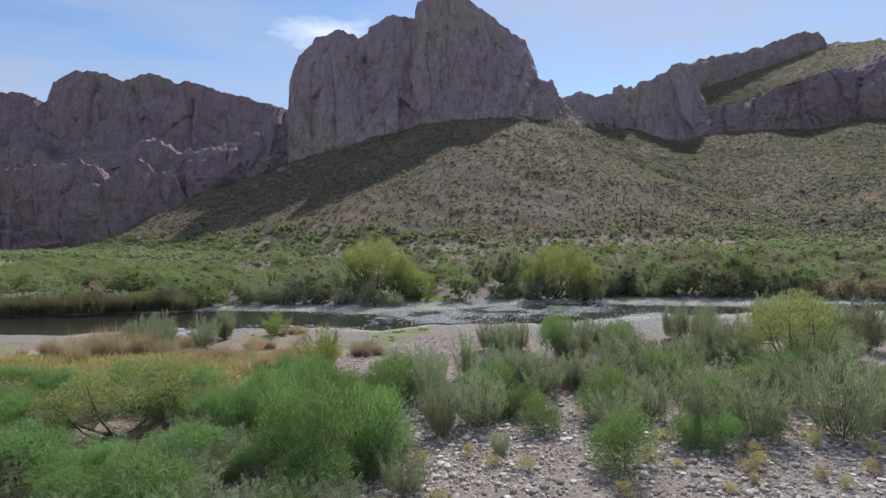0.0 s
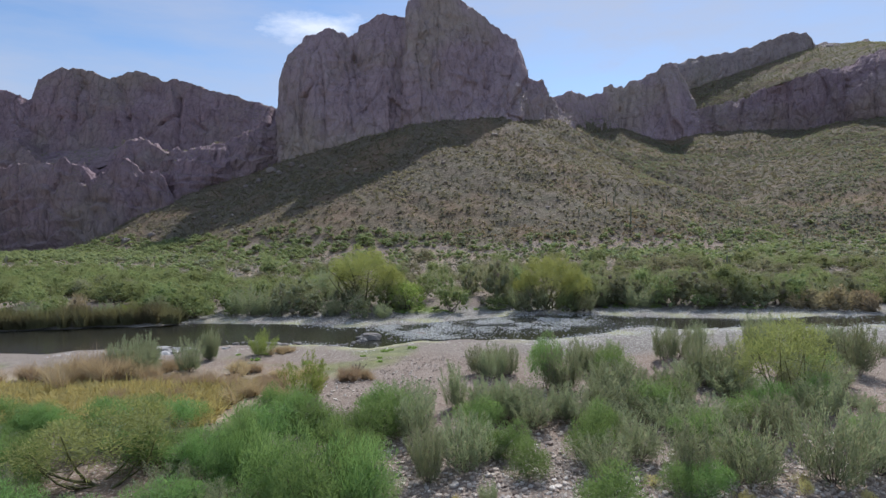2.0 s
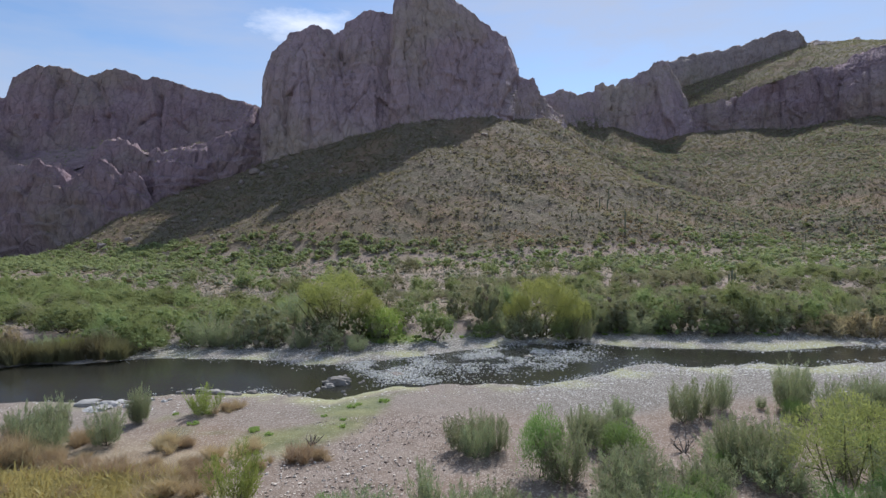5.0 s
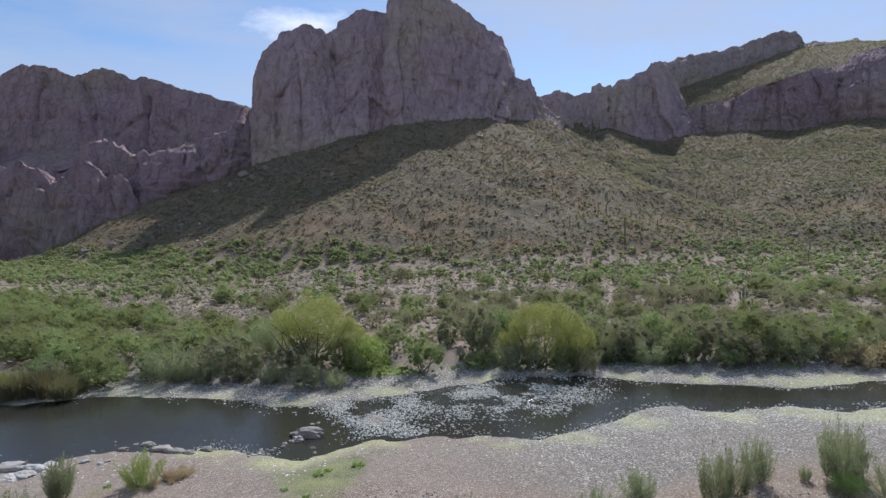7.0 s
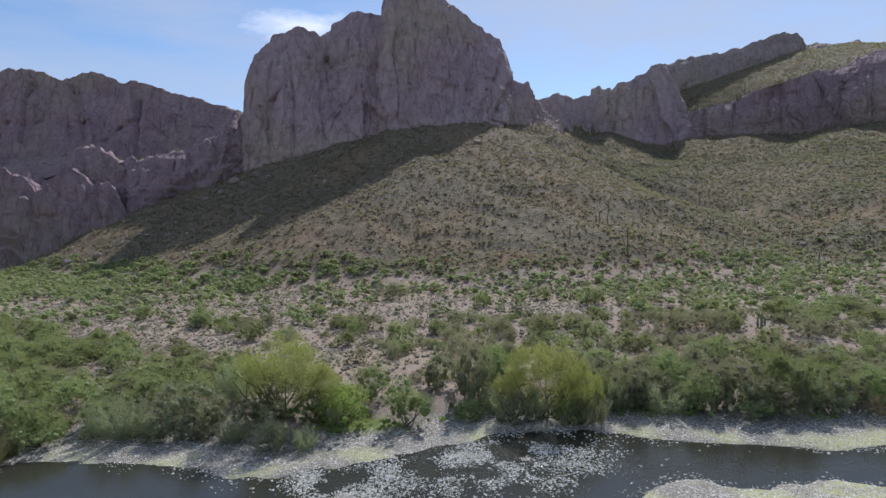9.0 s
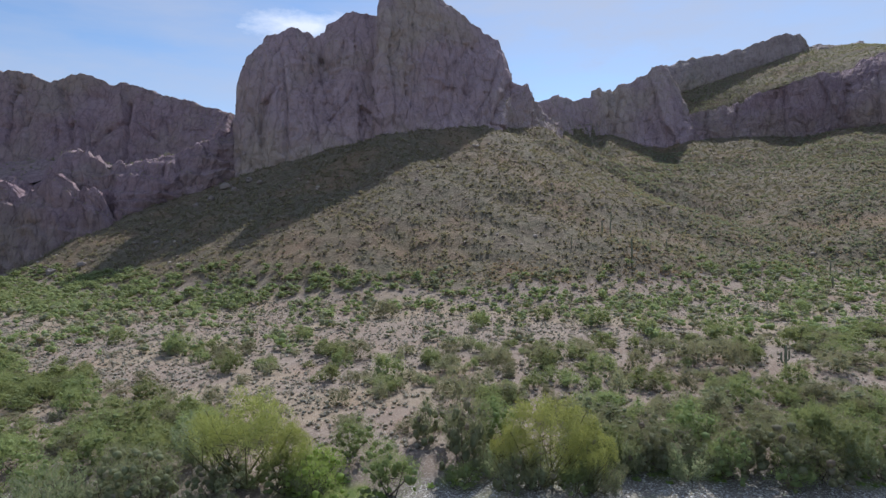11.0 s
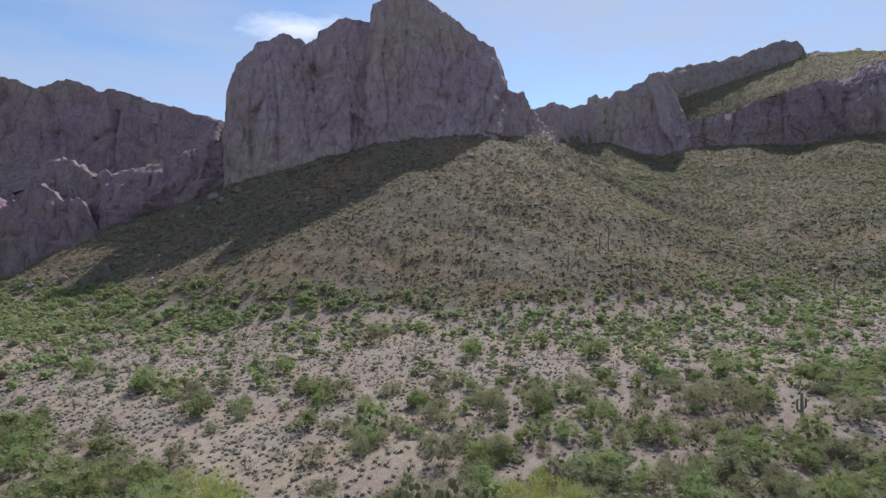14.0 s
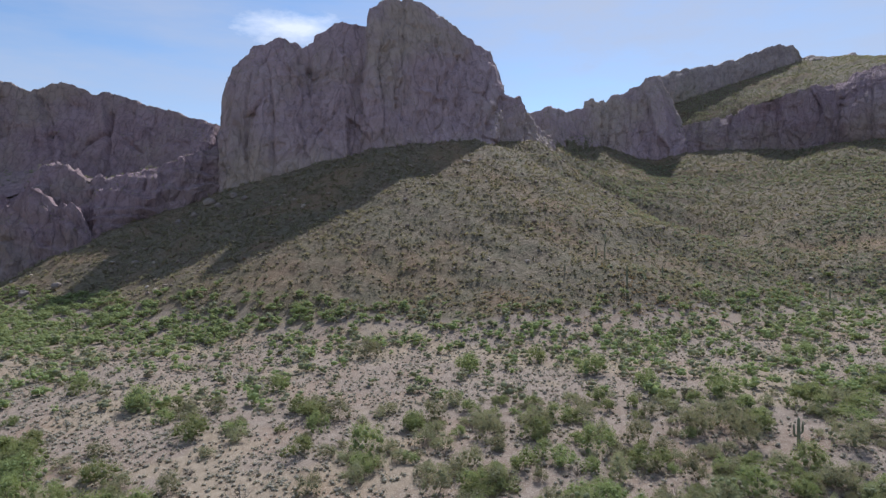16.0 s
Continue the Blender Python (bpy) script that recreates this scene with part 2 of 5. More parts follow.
LEAF.update({
    "M": leaf_material("bench_mesquite_leaf", (0.170, 0.200, 0.090), (0.360, 0.400, 0.185)),
    "C": leaf_material("creosote_leaf", (0.185, 0.190, 0.118), (0.375, 0.375, 0.235), (0.30, 0.23, 0.17)),
    "U": leaf_material("bursage_leaf", (0.215, 0.195, 0.165), (0.385, 0.355, 0.300), (0.33, 0.26, 0.21), 0.4),
    "V": leaf_material("hollow_scrub_leaf", (0.150, 0.165, 0.105), (0.300, 0.320, 0.210)),
    "H": leaf_material("red_brown_leaf", (0.230, 0.188, 0.125), (0.400, 0.330, 0.225)),
    "Q": leaf_material("tan_grass", (0.270, 0.185, 0.105), (0.450, 0.325, 0.190), None, 0.35),
    "D": leaf_material("dry_grass_blade", (0.335, 0.255, 0.165), (0.590, 0.470, 0.320), None, 0.35),
    "R": leaf_material("reed_blade", (0.110, 0.105, 0.055), (0.250, 0.225, 0.120), None, 0.35),
    "E": leaf_material("brittlebush_leaf", (0.330, 0.305, 0.150), (0.550, 0.500, 0.270), (0.50, 0.40, 0.28)),
    "G": leaf_material("yellow_grass_blade", (0.350, 0.305, 0.120), (0.610, 0.520, 0.240), None, 0.35),
    "S": leaf_material("slope_scrub_leaf", (0.205, 0.195, 0.120), (0.410, 0.390, 0.250), (0.38, 0.30, 0.19), 0.45),
    "X": leaf_material("bright_willow_leaf", (0.175, 0.240, 0.060), (0.370, 0.450, 0.130)),
    "N": leaf_material("woods_leaf", (0.188, 0.222, 0.104), (0.395, 0.430, 0.200), None, 0.5),
    "L": leaf_material("bright_herb_leaf", (0.165, 0.240, 0.070), (0.350, 0.420, 0.150)),
})


# ---------------------------------------------------------------- shape helpers
def lattice(p, seed):
    """Smooth noise from -1 to 1 for rows of three coordinates."""
    cell = np.floor(p).astype(np.int64)
    f = p - cell
    f = f * f * (3 - 2 * f)
    total = np.zeros(len(p))
    for dx in (0, 1):
        for dy in (0, 1):
            for dz in (0, 1):
                h = (cell[:, 0] + dx) * 374761393 + (cell[:, 1] + dy) * 668265263 + (cell[:, 2] + dz) * 1440662683 + seed * 974711
                h = (h ^ (h >> 13)) * 1274126177 & 0x7FFFFFFF
                h = (h ^ (h >> 16)) & 0xFFFF
                w = (f[:, 0] if dx else 1 - f[:, 0]) * (f[:, 1] if dy else 1 - f[:, 1]) * (f[:, 2] if dz else 1 - f[:, 2])
                total += w * (h / 32767.5 - 1)
    return total


def layered(p, seed, octaves=4, gain=0.5):
    total, size = np.zeros(len(p)), 1.0
    for k in range(octaves):
        total += size * lattice(p * 2.03**k, seed + 17 * k)
        size *= gain
    return total


def flat_noise(x, y, size, seed, octaves=4):
    p = np.stack([np.ravel(x) / size, np.ravel(y) / size, np.full(np.size(x), 0.37)], 1)
    return layered(p, seed, octaves).reshape(np.shape(x))


def blocks(x, y, seed):
    """Broken rock: for each place the step of its block, from -1 to 1, and how near it lies to the block's joint."""
    cx, cy = np.floor(x).astype(np.int64), np.floor(y).astype(np.int64)
    first, second, step = np.full(np.shape(x), 9.0), np.full(np.shape(x), 9.0), np.zeros(np.shape(x))
    for dx in (-1, 0, 1):
        for dy in (-1, 0, 1):
            h = ((cx + dx) * 73856093 ^ (cy + dy) * 19349663 ^ seed * 83492791) & 0x7FFFFFFF
            h = (h ^ (h >> 13)) * 1274126177 & 0x7FFFFFFF
            a, b, c = (h & 1023) / 1023, (h >> 10 & 1023) / 1023, (h >> 20 & 1023) / 1023
            d = np.hypot(cx + dx + a - x, cy + dy + b - y)
            step = np.where(d < first, c * 2 - 1, step)
            second = np.minimum(np.maximum(d, first), second)
            first = np.minimum(first, d)
    return step, second - first


def unit(a):
    return a / np.maximum(np.linalg.norm(a, axis=-1, keepdims=True), 1e-9)


def smooth(a, b, x):
    t = np.clip((x - a) / (b - a), 0, 1)
    return t * t * (3 - 2 * t)


def mesh_of(name, verts, faces, mat, soft=False):
    """A mesh from arrays of places and of faces (all of one corner count, or a list of such arrays)."""
    groups = faces if isinstance(faces, list) else [faces]
    me = bpy.data.meshes.new(name)
    verts = np.asarray(verts, np.float32)
    loops = np.concatenate([np.ravel(g) for g in groups]).astype(np.int32)
    counts = np.concatenate([np.full(len(g), np.shape(g)[1]) for g in groups]).astype(np.int32)
    me.vertices.add(len(verts))
    me.vertices.foreach_set("co", verts.ravel())
    me.loops.add(len(loops))
    me.loops.foreach_set("vertex_index", loops)
    me.polygons.add(len(counts))
    me.polygons.foreach_set("loop_start", np.r_[0, np.cumsum(counts)[:-1]].astype(np.int32))
    me.polygons.foreach_set("use_smooth", np.full(len(counts), soft))
    me.update(calc_edges=True)
    me.materials.append(mat)
    return me


def grid_faces(rows, cols):
    a = (np.arange(rows - 1)[:, None] * cols + np.arange(cols - 1)).ravel()
    return np.stack([a, a + 1, a + cols + 1, a + cols], 1)


def part(name, me, parent, label=""):
    ob = new(name, me)
    ob.parent = parent
    return tagged(ob, label)


# ---------------------------------------------------------------- the lie of the land
WATER = -0.25
NEAR_X = [-300, -60, -46, -29, -24, -21, -15, -11, -8.5, -6, -4, 2, 6.5, 10, 14, 17, 23, 32, 40, 60, 300]
NEAR_Y = [10, 30, 34.5, 36.5, 37, 38.8, 38.1, 36.8, 36.9, 40, 41.2, 40, 39.3, 41.2, 43.9, 45.4, 45.2, 44.7, 46, 47, 52]
FAR_X = [-300, -60, -39, -30, -25, -16, -13.7, -10, -8, -5, -1.5, 3, 6, 9, 13, 17, 22, 31, 37, 60, 300]
FAR_Y = [30, 45, 48.6, 51.3, 50.3, 49.3, 47.2, 46.9, 48.6, 49.4, 51, 53, 55, 56, 55.8, 53.6, 52.4, 50.6, 51.9, 54, 60]

# cliffs: foot (x, y, z) and brow (x, y, z), from left to right
LEFT_UPPER = [
    (-292, 285, 48, -305, 300, 97),
    (-267, 285, 50, -279, 300, 94),
    (-248, 285, 50, -259, 300, 92),
    (-234, 285, 51, -246, 302, 91),
    (-227, 290, 53, -237, 306, 87),
    (-222, 290, 55, -234, 308, 98),
    (-212, 290, 56, -224, 310, 105),
    (-200, 290, 57, -214, 312, 107),
    (-187, 292, 58, -199, 316, 102),
    (-172, 294, 59, -184, 318, 106),
    (-162, 296, 55, -170, 318, 100),
    (-147, 296, 54, -155, 318, 99),
    (-132, 296, 58, -138, 316, 93),
    (-115, 294, 61, -120, 312, 87),
    (-101, 292, 64, -104, 310, 83),
]
LEFT_UPPER += [
    (-87, 298, 64, -91, 312, 80),
]
LEFT_LOWER = [
    (-266, 252, 4, -281, 275, 58),
    (-243, 252, 4, -257, 275, 61),
    (-226, 251, 4, -239, 275, 58),
    (-209, 251, 4, -222, 276, 60),
    (-201, 250, 4, -209, 270, 48),
    (-186, 250, 4, -194, 270, 47),
    (-171, 249, 4, -177, 268, 45),
    (-164, 248, 4, -174, 272, 47),
    (-153, 247, 4, -162, 270, 59),
    (-142, 246, 4, -150, 269, 56),
    (-134, 246, 13, -140, 264, 51),
    (-130, 246, 16, -135, 263, 50),
    (-115, 256, 33, -118, 267, 54),
    (-102, 262, 37, -104, 272, 60),
    (-89, 274, 44, -93, 284, 67),
]
LEFT_LOWER += [
    (-78, 286, 50, -80, 296, 71),
]
BUTTE = [
    (-91, 276, 46, -94, 286, 59),
    (-89, 271, 45, -92, 284, 77),
    (-88, 270, 45, -91, 283, 90),
    (-83, 268, 46, -87, 286, 103),
    (-74, 270, 49, -79, 292, 113),
    (-63, 270, 52, -67, 294, 118),
    (-51, 270, 55, -57, 296, 115),
    (-44, 271, 58, -51, 297, 120),
    (-36, 272, 60, -40, 298, 127),
    (-26, 273, 62, -27, 300, 126),
    (-22, 268, 62, -23, 290, 132),
    (-14, 271, 63, -15, 296, 139),
    (-3, 280, 65, -1, 305, 140),
    (6, 284, 66, 9, 312, 137),
    (17, 288, 67, 23, 320, 128),
]
BUTTE += [
    (24, 292, 69, 35, 326, 123),
    (34, 298, 67, 42, 326, 103),
]
BUTTE_SHOULDER = [
    (28.4, 304.2, 69.7, 37.7, 324, 109),
    (36.5, 308.3, 69.7, 42.5, 326.9, 101.2),
    (44.6, 314.3, 69.7, 51.2, 330.7, 99.3),
    (57.8, 322.5, 71.7, 57, 336.5, 93.5),
    (65.9, 330.6, 71.7, 65.7, 344.2, 83.9),
    (77.1, 354.9, 73.7, 75.3, 359.7, 81.9),
]
SADDLE = [
    (51, 370, 74, 54, 388, 104),
    (66, 372, 74, 70, 390, 104),
    (77, 375, 76, 81, 393, 108),
    (87, 380, 77, 91, 398, 106),
    (102, 388, 77, 107, 405, 109),
    (114, 395, 76, 119, 412, 111),
]
CRAG = [
    (106, 418, 92, 109, 426, 113),
    (108, 412, 88, 112, 426, 118),
    (112, 410, 86, 118, 426, 120),
    (115, 407, 83, 122, 426, 117),
    (119, 407, 82, 125, 426, 118),
    (126, 405, 79, 135, 426, 125),
    (139, 402, 75, 152, 425, 128),
    (146, 400, 73, 155, 424, 133),
    (152, 398, 71, 161, 424, 135),
    (158, 396, 68, 166, 424, 133),
    (169, 402, 71, 176, 428, 120),
    (178, 412, 78, 183, 436, 105),
]
RIM = [
    (166, 455, 119, 172, 470, 144),
    (189, 455, 124, 195, 470, 152),
    (217, 458, 133, 223, 472, 156),
    (238, 460, 140, 242, 472, 160),
    (257, 462, 146, 260, 472, 166),
    (276, 464, 153, 280, 474, 174),
    (288, 466, 157, 294, 476, 173),
    (298, 470, 159, 304, 480, 165),
    (319, 472, 161, 325, 482, 166),
    (336, 474, 164, 343, 484, 169),
    (362, 476, 163.5, 370, 486, 168),
    (398, 476, 168, 406, 486, 173),
]
MID_BAND = [
    (167, 408, 79, 172, 420, 98),
    (188, 404, 79, 194, 418, 102.5),
    (206, 398, 80, 215, 416, 107.5),
    (225.5, 399, 80.6, 226.2, 403.8, 113),
    (236.8, 386.7, 76.5, 240, 394, 116.1),
    (244.1, 374.3, 76.5, 250.7, 386.2, 118),
    (248.2, 364, 78.6, 257.6, 380.4, 117),
    (254.3, 355.8, 78.6, 267.4, 376.4, 121.5),
    (260.5, 347.5, 77.5, 277.2, 372.5, 126.8),
    (277, 335.2, 71.3, 297.7, 362.7, 128.8),
    (294.5, 318.7, 65.2, 314.3, 343.1, 124.9),
]
FRONT_RIBS = [
    (-252, 236, 3, -262, 246, 40),
    (-226, 236, 3, -234, 246, 45),
    (-208, 236, 3, -214, 246, 41),
    (-188, 236, 3, -196, 246, 44),
    (-179, 236, 3, -183, 246, 43),
    (-173, 236, 3, -177, 246, 45),
    (-166, 236, 3, -170, 246, 42),
    (-162, 236, 3, -166, 246, 36),
    (-159, 236, 3, -163, 246, 37),
    (-148, 236, 3, -152, 246, 46),
    (-143, 236, 3, -147, 246, 42),
    (-138, 236, 3, -142, 246, 38),
    (-132, 236, 3, -136, 246, 41),
    (-129, 236, 3, -133, 246, 37),
    (-127, 237, 3, -129, 246, 29),
]
FRONT_RIBS += [
    (-125, 239, 4, -126, 247, 20),
    (-122, 241, 4, -123, 248, 13),
]
SLOPES = ((LEFT_LOWER, 0.46, 0.48), (BUTTE, 0.56, 0.45), (BUTTE_SHOULDER, 0.47, 0.55), (SADDLE, 0.55, 0.50), (CRAG, 0.45, 0.42), (MID_BAND, 0.36, 0.33))


GULLY = [(76, 335), (86, 314), (97, 296), (110, 275), (128, 240)]


def shore(x, y):
    """How far a place lies outside the water; below nought in it."""
    wobble = 0.75 * flat_noise(x, y, 3.0, 5, 5)
    return np.maximum(np.interp(x, NEAR_X, NEAR_Y) - y, y - np.interp(x, FAR_X, FAR_Y)) + wobble


def riffle_part(x, y):
    """1 where the river runs thin over stones."""
    a = np.exp(-(((x - 3.5) / 8.5) ** 2 + ((y - 49 - 0.12 * x) / 5.0) ** 2) ** 1.5)
    b = np.exp(-(((x + 5.0 + 0.55 * (y - 44)) / 2.6) ** 2 + ((y - 45) / 6) ** 2) ** 1.5)
    return np.clip(np.maximum(a, b), 0, 1)


def close_set(rows, n=3):
    """The foot of a wall with n steps between each two of its columns."""
    feet = np.array([r[:3] for r in rows], float)
    at = np.linspace(0, len(feet) - 1, n * (len(feet) - 1) + 1)
    return np.stack([np.interp(at, np.arange(len(feet)), feet[:, k]) for k in range(3)], 1)


FEET = [(close_set(rows), first, last) for rows, first, last in SLOPES]


def talus(x, y):
    z = np.full(np.shape(x), -50.0)
    for feet, first, last in FEET:
        for k, row in enumerate(feet):
            s = first + (last - first) * k / (len(feet) - 1)
            d = np.hypot(x - row[0], y - row[1])
            z = np.maximum(z, row[2] + 2 - s * d * (1.22 - 0.22 * np.minimum(d / 150, 1)))
    off = np.full(np.shape(x), 1e9)
    for (x0, y0), (x1, y1) in zip(GULLY, GULLY[1:]):
        f = np.clip(((x - x0) * (x1 - x0) + (y - y0) * (y1 - y0)) / ((x1 - x0) ** 2 + (y1 - y0) ** 2), 0, 1)
        off = np.minimum(off, np.hypot(x - x0 - f * (x1 - x0), y - y0 - f * (y1 - y0)))
    return z - 8.0 * np.exp(-((off / 12) ** 2)) * smooth(230, 290, y)


def height(x, y):
    x, y = np.asarray(x, float), np.asarray(y, float)
    s = shore(x, y)
    far_side = y > 0.5 * (np.interp(x, NEAR_X, NEAR_Y) + np.interp(x, FAR_X, FAR_Y))
    out = np.maximum(s, 0)
    near_z = 0.5 * (1 - np.exp(-out / 5.0)) + 0.10 * flat_noise(x, y, 5.0, 11)
    bench = 0.35 * (1 - np.exp(-out / 3.0)) + 1.0 * smooth(5, 11, out) + 0.016 * np.clip(y - 62, 0, 140)
    bench = bench + 1.1 * smooth(-5, 40, x) * smooth(64, 90, y) + (0.10 + 0.25 * smooth(60, 80, y)) * flat_noise(x, y, 9.0, 13)
    bed = -0.5 * (1 - np.exp(np.minimum(s, 0) / 2.0))
    shallow = -0.03 + 0.10 * flat_noise(x, y, 2.4, 21, 3)
    r = riffle_part(x, y)
    bed = bed * (1 - r) + shallow * r
    z = WATER + np.where(s > 0, np.where(far_side, bench, near_z), bed)
    t = talus(x, y)
    up = smooth(-4, 10, t - z)
    t = t + up * (2.3 * flat_noise(x, y, 28, 31, 4) + 0.5 * flat_noise(x, y, 5, 33, 3))
    k = 3.0
    high = np.maximum(z, t)
    return np.where(t > z - 12, high + k * np.log(np.exp((z - high) / k) + np.exp((t - high) / k)) * np.exp(-np.abs(z - t) / 6) * 0.7, z)


def steps(*runs):
    """Grid lines: (start, end, first step, last step) one after another."""
    lines = []
    for a, b, first, last in runs:
        n = max(2, int(abs(b - a) / (0.5 * (first + last))))
        u = np.linspace(0, 1, n, endpoint=False)
        lines.extend(a + (b - a) * (first * u + 0.5 * (last - first) * u * u) / (0.5 * (first + last)))
    return np.array(lines + [runs[-1][1]])


gx = steps((-1500, -320, 120, 8), (-320, -200, 7, 2.8), (-200, -34, 2.4, 0.8), (-34, 34, 0.55, 0.55), (34, 200, 0.8, 2.4), (200, 330, 2.8, 7), (330, 1500, 8, 120))
gy = steps((-600, -30, 120, 3), (-30, 0, 2.0, 0.6), (0, 62, 0.5, 0.5), (62, 150, 0.6, 1.4), (150, 330, 1.8, 2.6), (330, 520, 3, 8), (520, 2600, 10, 300))
GX, GY = np.meshgrid(gx, gy)
GZ = height(GX, GY)
me = mesh_of("ground", np.stack([GX, GY, GZ], -1).reshape(-1, 3), grid_faces(len(gy), len(gx)), GROUND, True)
S = shore(GX, GY)
FARSIDE = GY > 0.5 * (np.interp(GX, NEAR_X, NEAR_Y) + np.interp(GX, FAR_X, FAR_Y))
n8 = flat_noise(GX, GY, 7.0, 41)
masks = {
    "gravel": np.where(FARSIDE, smooth(8.5, 6.0, S + 1.5 * n8), np.maximum(smooth(11 + 3 * smooth(2, 12, GX), 6 + 2 * smooth(2, 12, GX), S + 2 * n8) * (0.4 + 0.6 * smooth(-2, 10, GX)), 0.2 * smooth(-4, -1.5, GX + n8) * smooth(14.5, 11.5, GY + n8))),
    "turf": np.where(FARSIDE, 0.9 * smooth(0.15, 0.45, n8) * smooth(5.0, 6.5, S) * smooth(10, 8, S), 0.55 * smooth(0.2, 0.6, n8) * smooth(2, 4, S) * smooth(13, 10, S)),
    "straw": np.where(FARSIDE, 0.28 * smooth(62, 68, GY) * smooth(0.1, 0.55, flat_noise(GX, GY, 11, 47)), 0.6 * smooth(-8, -13, GX + 2 * n8) * smooth(13, 16, GY + n8) * smooth(29, 24, GY + n8)),
    "algae": 0.85 * smooth(2.6, 0.4, np.abs(S - 0.9) - 1.2 * smooth(3, 10, GX) * (GY < 47)) * smooth(-0.25, 0.3, flat_noise(GX, GY, 4.0, 43)) * smooth(-32, -24, GX),
    "talus": smooth(0.5, 3.5, talus(GX, GY) - 4.5 + 2 * n8),
}
for name, values in masks.items():
    me.attributes.new(name, "FLOAT", "POINT").data.foreach_set("value", np.ravel(values).astype(np.float32))
tagged(new("ground", me), "sandy desert valley floor with gravel bars and stony slopes", "ground", kind="structure")

# the river
wx, wy = steps((-320, -60, 20, 4), (-60, 60, 1, 1), (60, 320, 4, 20)), steps((8, 30, 4, 1), (30, 66, 0.8, 0.8))
WX, WY = np.meshgrid(wx, wy)
me = mesh_of("river", np.stack([WX, WY, np.full(WX.shape, WATER)], -1).reshape(-1, 3), grid_faces(len(wy), len(wx)), WATER_MAT, True)
run = np.maximum(riffle_part(WX, WY), 0.35 * np.exp(-(((WX - 13) / 7) ** 2 + ((WY - 48 + 0.25 * (WX - 13)) / 2.6) ** 2)))
me.attributes.new("riffle", "FLOAT", "POINT").data.foreach_set("value", np.ravel(run).astype(np.float32))
tagged(new("river", me), "shallow brown river with still pools and a stony riffle", "river", kind="structure")


# ---------------------------------------------------------------- cliffs
BROWS, LEDGE_SPOTS = {}, {}


def cliff(name, label, columns, mat, seed, step=1.0, bulge=1.0, curve=2.2, roof=70.0, sag=8.0, jag=1.0, crest=0.8, cracks=(), steps_at=(), terrace=0.8):
    """A rock wall from its foot to its brow, with buttresses, clefts and beds, and a roof that runs back from the brow.
    cracks: x and z of both ends, width and depth; steps_at: a line of (x, z) from its top down, how far the rock east of it stands out, and for how many metres."""
    c = np.array(columns, float)
    length = np.r_[0, np.cumsum(np.hypot(*np.diff(c[:, :2], axis=0).T))]
    n = int(length[-1] / step)
    u = np.linspace(0, length[-1], n)
    col = np.stack([np.interp(u, length, c[:, k]) for k in range(6)], 1)
    tall = (col[:, 5] - col[:, 2]).max()
    m = max(12, int(tall * 1.15 / step))
    v = np.linspace(-0.15, 1.0, m)
    along = np.gradient(col[:, :2], axis=0)
    along /= np.maximum(np.hypot(*along.T), 1e-6)[:, None]
    along = np.stack([np.convolve(np.pad(along[:, k], 6, "edge"), np.ones(13) / 13, "valid") for k in (0, 1)], 1)
    outward = np.stack([along[:, 1], -along[:, 0]], 1)
    vv = np.clip(v, 0, 1)[:, None]
    z = col[None, :, 2] + (col[:, 5] - col[:, 2])[None] * v[:, None]
    lean = vv**curve
    x = col[None, :, 0] + (col[:, 3] - col[:, 0])[None] * lean
    y = col[None, :, 1] + (col[:, 4] - col[:, 1])[None] * lean
    L = np.broadcast_to(u[None], z.shape)

    def at(a, b, s, octaves):
        return layered(np.stack([L.ravel() / a, z.ravel() / b, np.full(L.size, 0.5)], 1), seed + s, octaves).reshape(L.shape)

    wx, wz = L + 3.0 * at(15, 20, 11, 2), z + 4.0 * at(18, 15, 12, 2)
    slab, joint = blocks(wx / 15, wz / 75, seed)
    block, gap = blocks(wx / 6.0, wz / 19, seed + 5)
    chip, seam = blocks(wx / 2.4, wz / 5.0, seed + 9)
    push = 0.5 * at(2.4, 3.2, 14, 4) + 3.0 * at(30, 95, 1, 4) + 1.9 * slab + 0.65 * block + 0.28 * chip + 1.1 * at(7, 10, 3, 5)
    push -= 1.4 * np.clip(0.07 - joint, 0, 1) / 0.07 + 0.5 * np.clip(0.08 - gap, 0, 1) / 0.08
    push -= 2.2 * np.clip(0.08 - np.abs(at(26, 170, 4, 2)), 0, 1) / 0.08
    push += 0.9 * np.round(2.0 * at(90, 14, 6, 3)) / 2.0
    q = z / 8.5 + 1.3 * at(24, 22, 31, 3)
    push -= terrace * (np.floor(q) + smooth(0.72, 1.0, q - np.floor(q)) - q)
    cx, cz = x + 0.9 * at(6, 6, 21, 3), z + 0.9 * at(6, 6, 22, 3)
    for x0, z0, x1, z1, wide, deep in cracks:
        f = np.clip(((cx - x0) * (x1 - x0) + (cz - z0) * (z1 - z0)) / ((x1 - x0) ** 2 + (z1 - z0) ** 2), 0, 1)
        push -= deep / bulge * np.exp(-(((cx - x0 - f * (x1 - x0)) ** 2 + (cz - z0 - f * (z1 - z0)) ** 2) / wide**2))
    for line, out, reach in steps_at:
        lx, lz = np.array(line[::-1]).T
        d = cx - np.interp(cz, lz, lx)
        push += out / bulge * smooth(-0.9, 0.9, d) * np.exp(-np.maximum(d, 0) / reach)
    keep = bulge * (1 - 0.75 * smooth(0.75, 1.0, vv)) * (0.3 + 0.7 * smooth(-0.1, 0.25, v[:, None]))
    x = x + outward[None, :, 0] * push * keep
    y = y + outward[None, :, 1] * push * keep
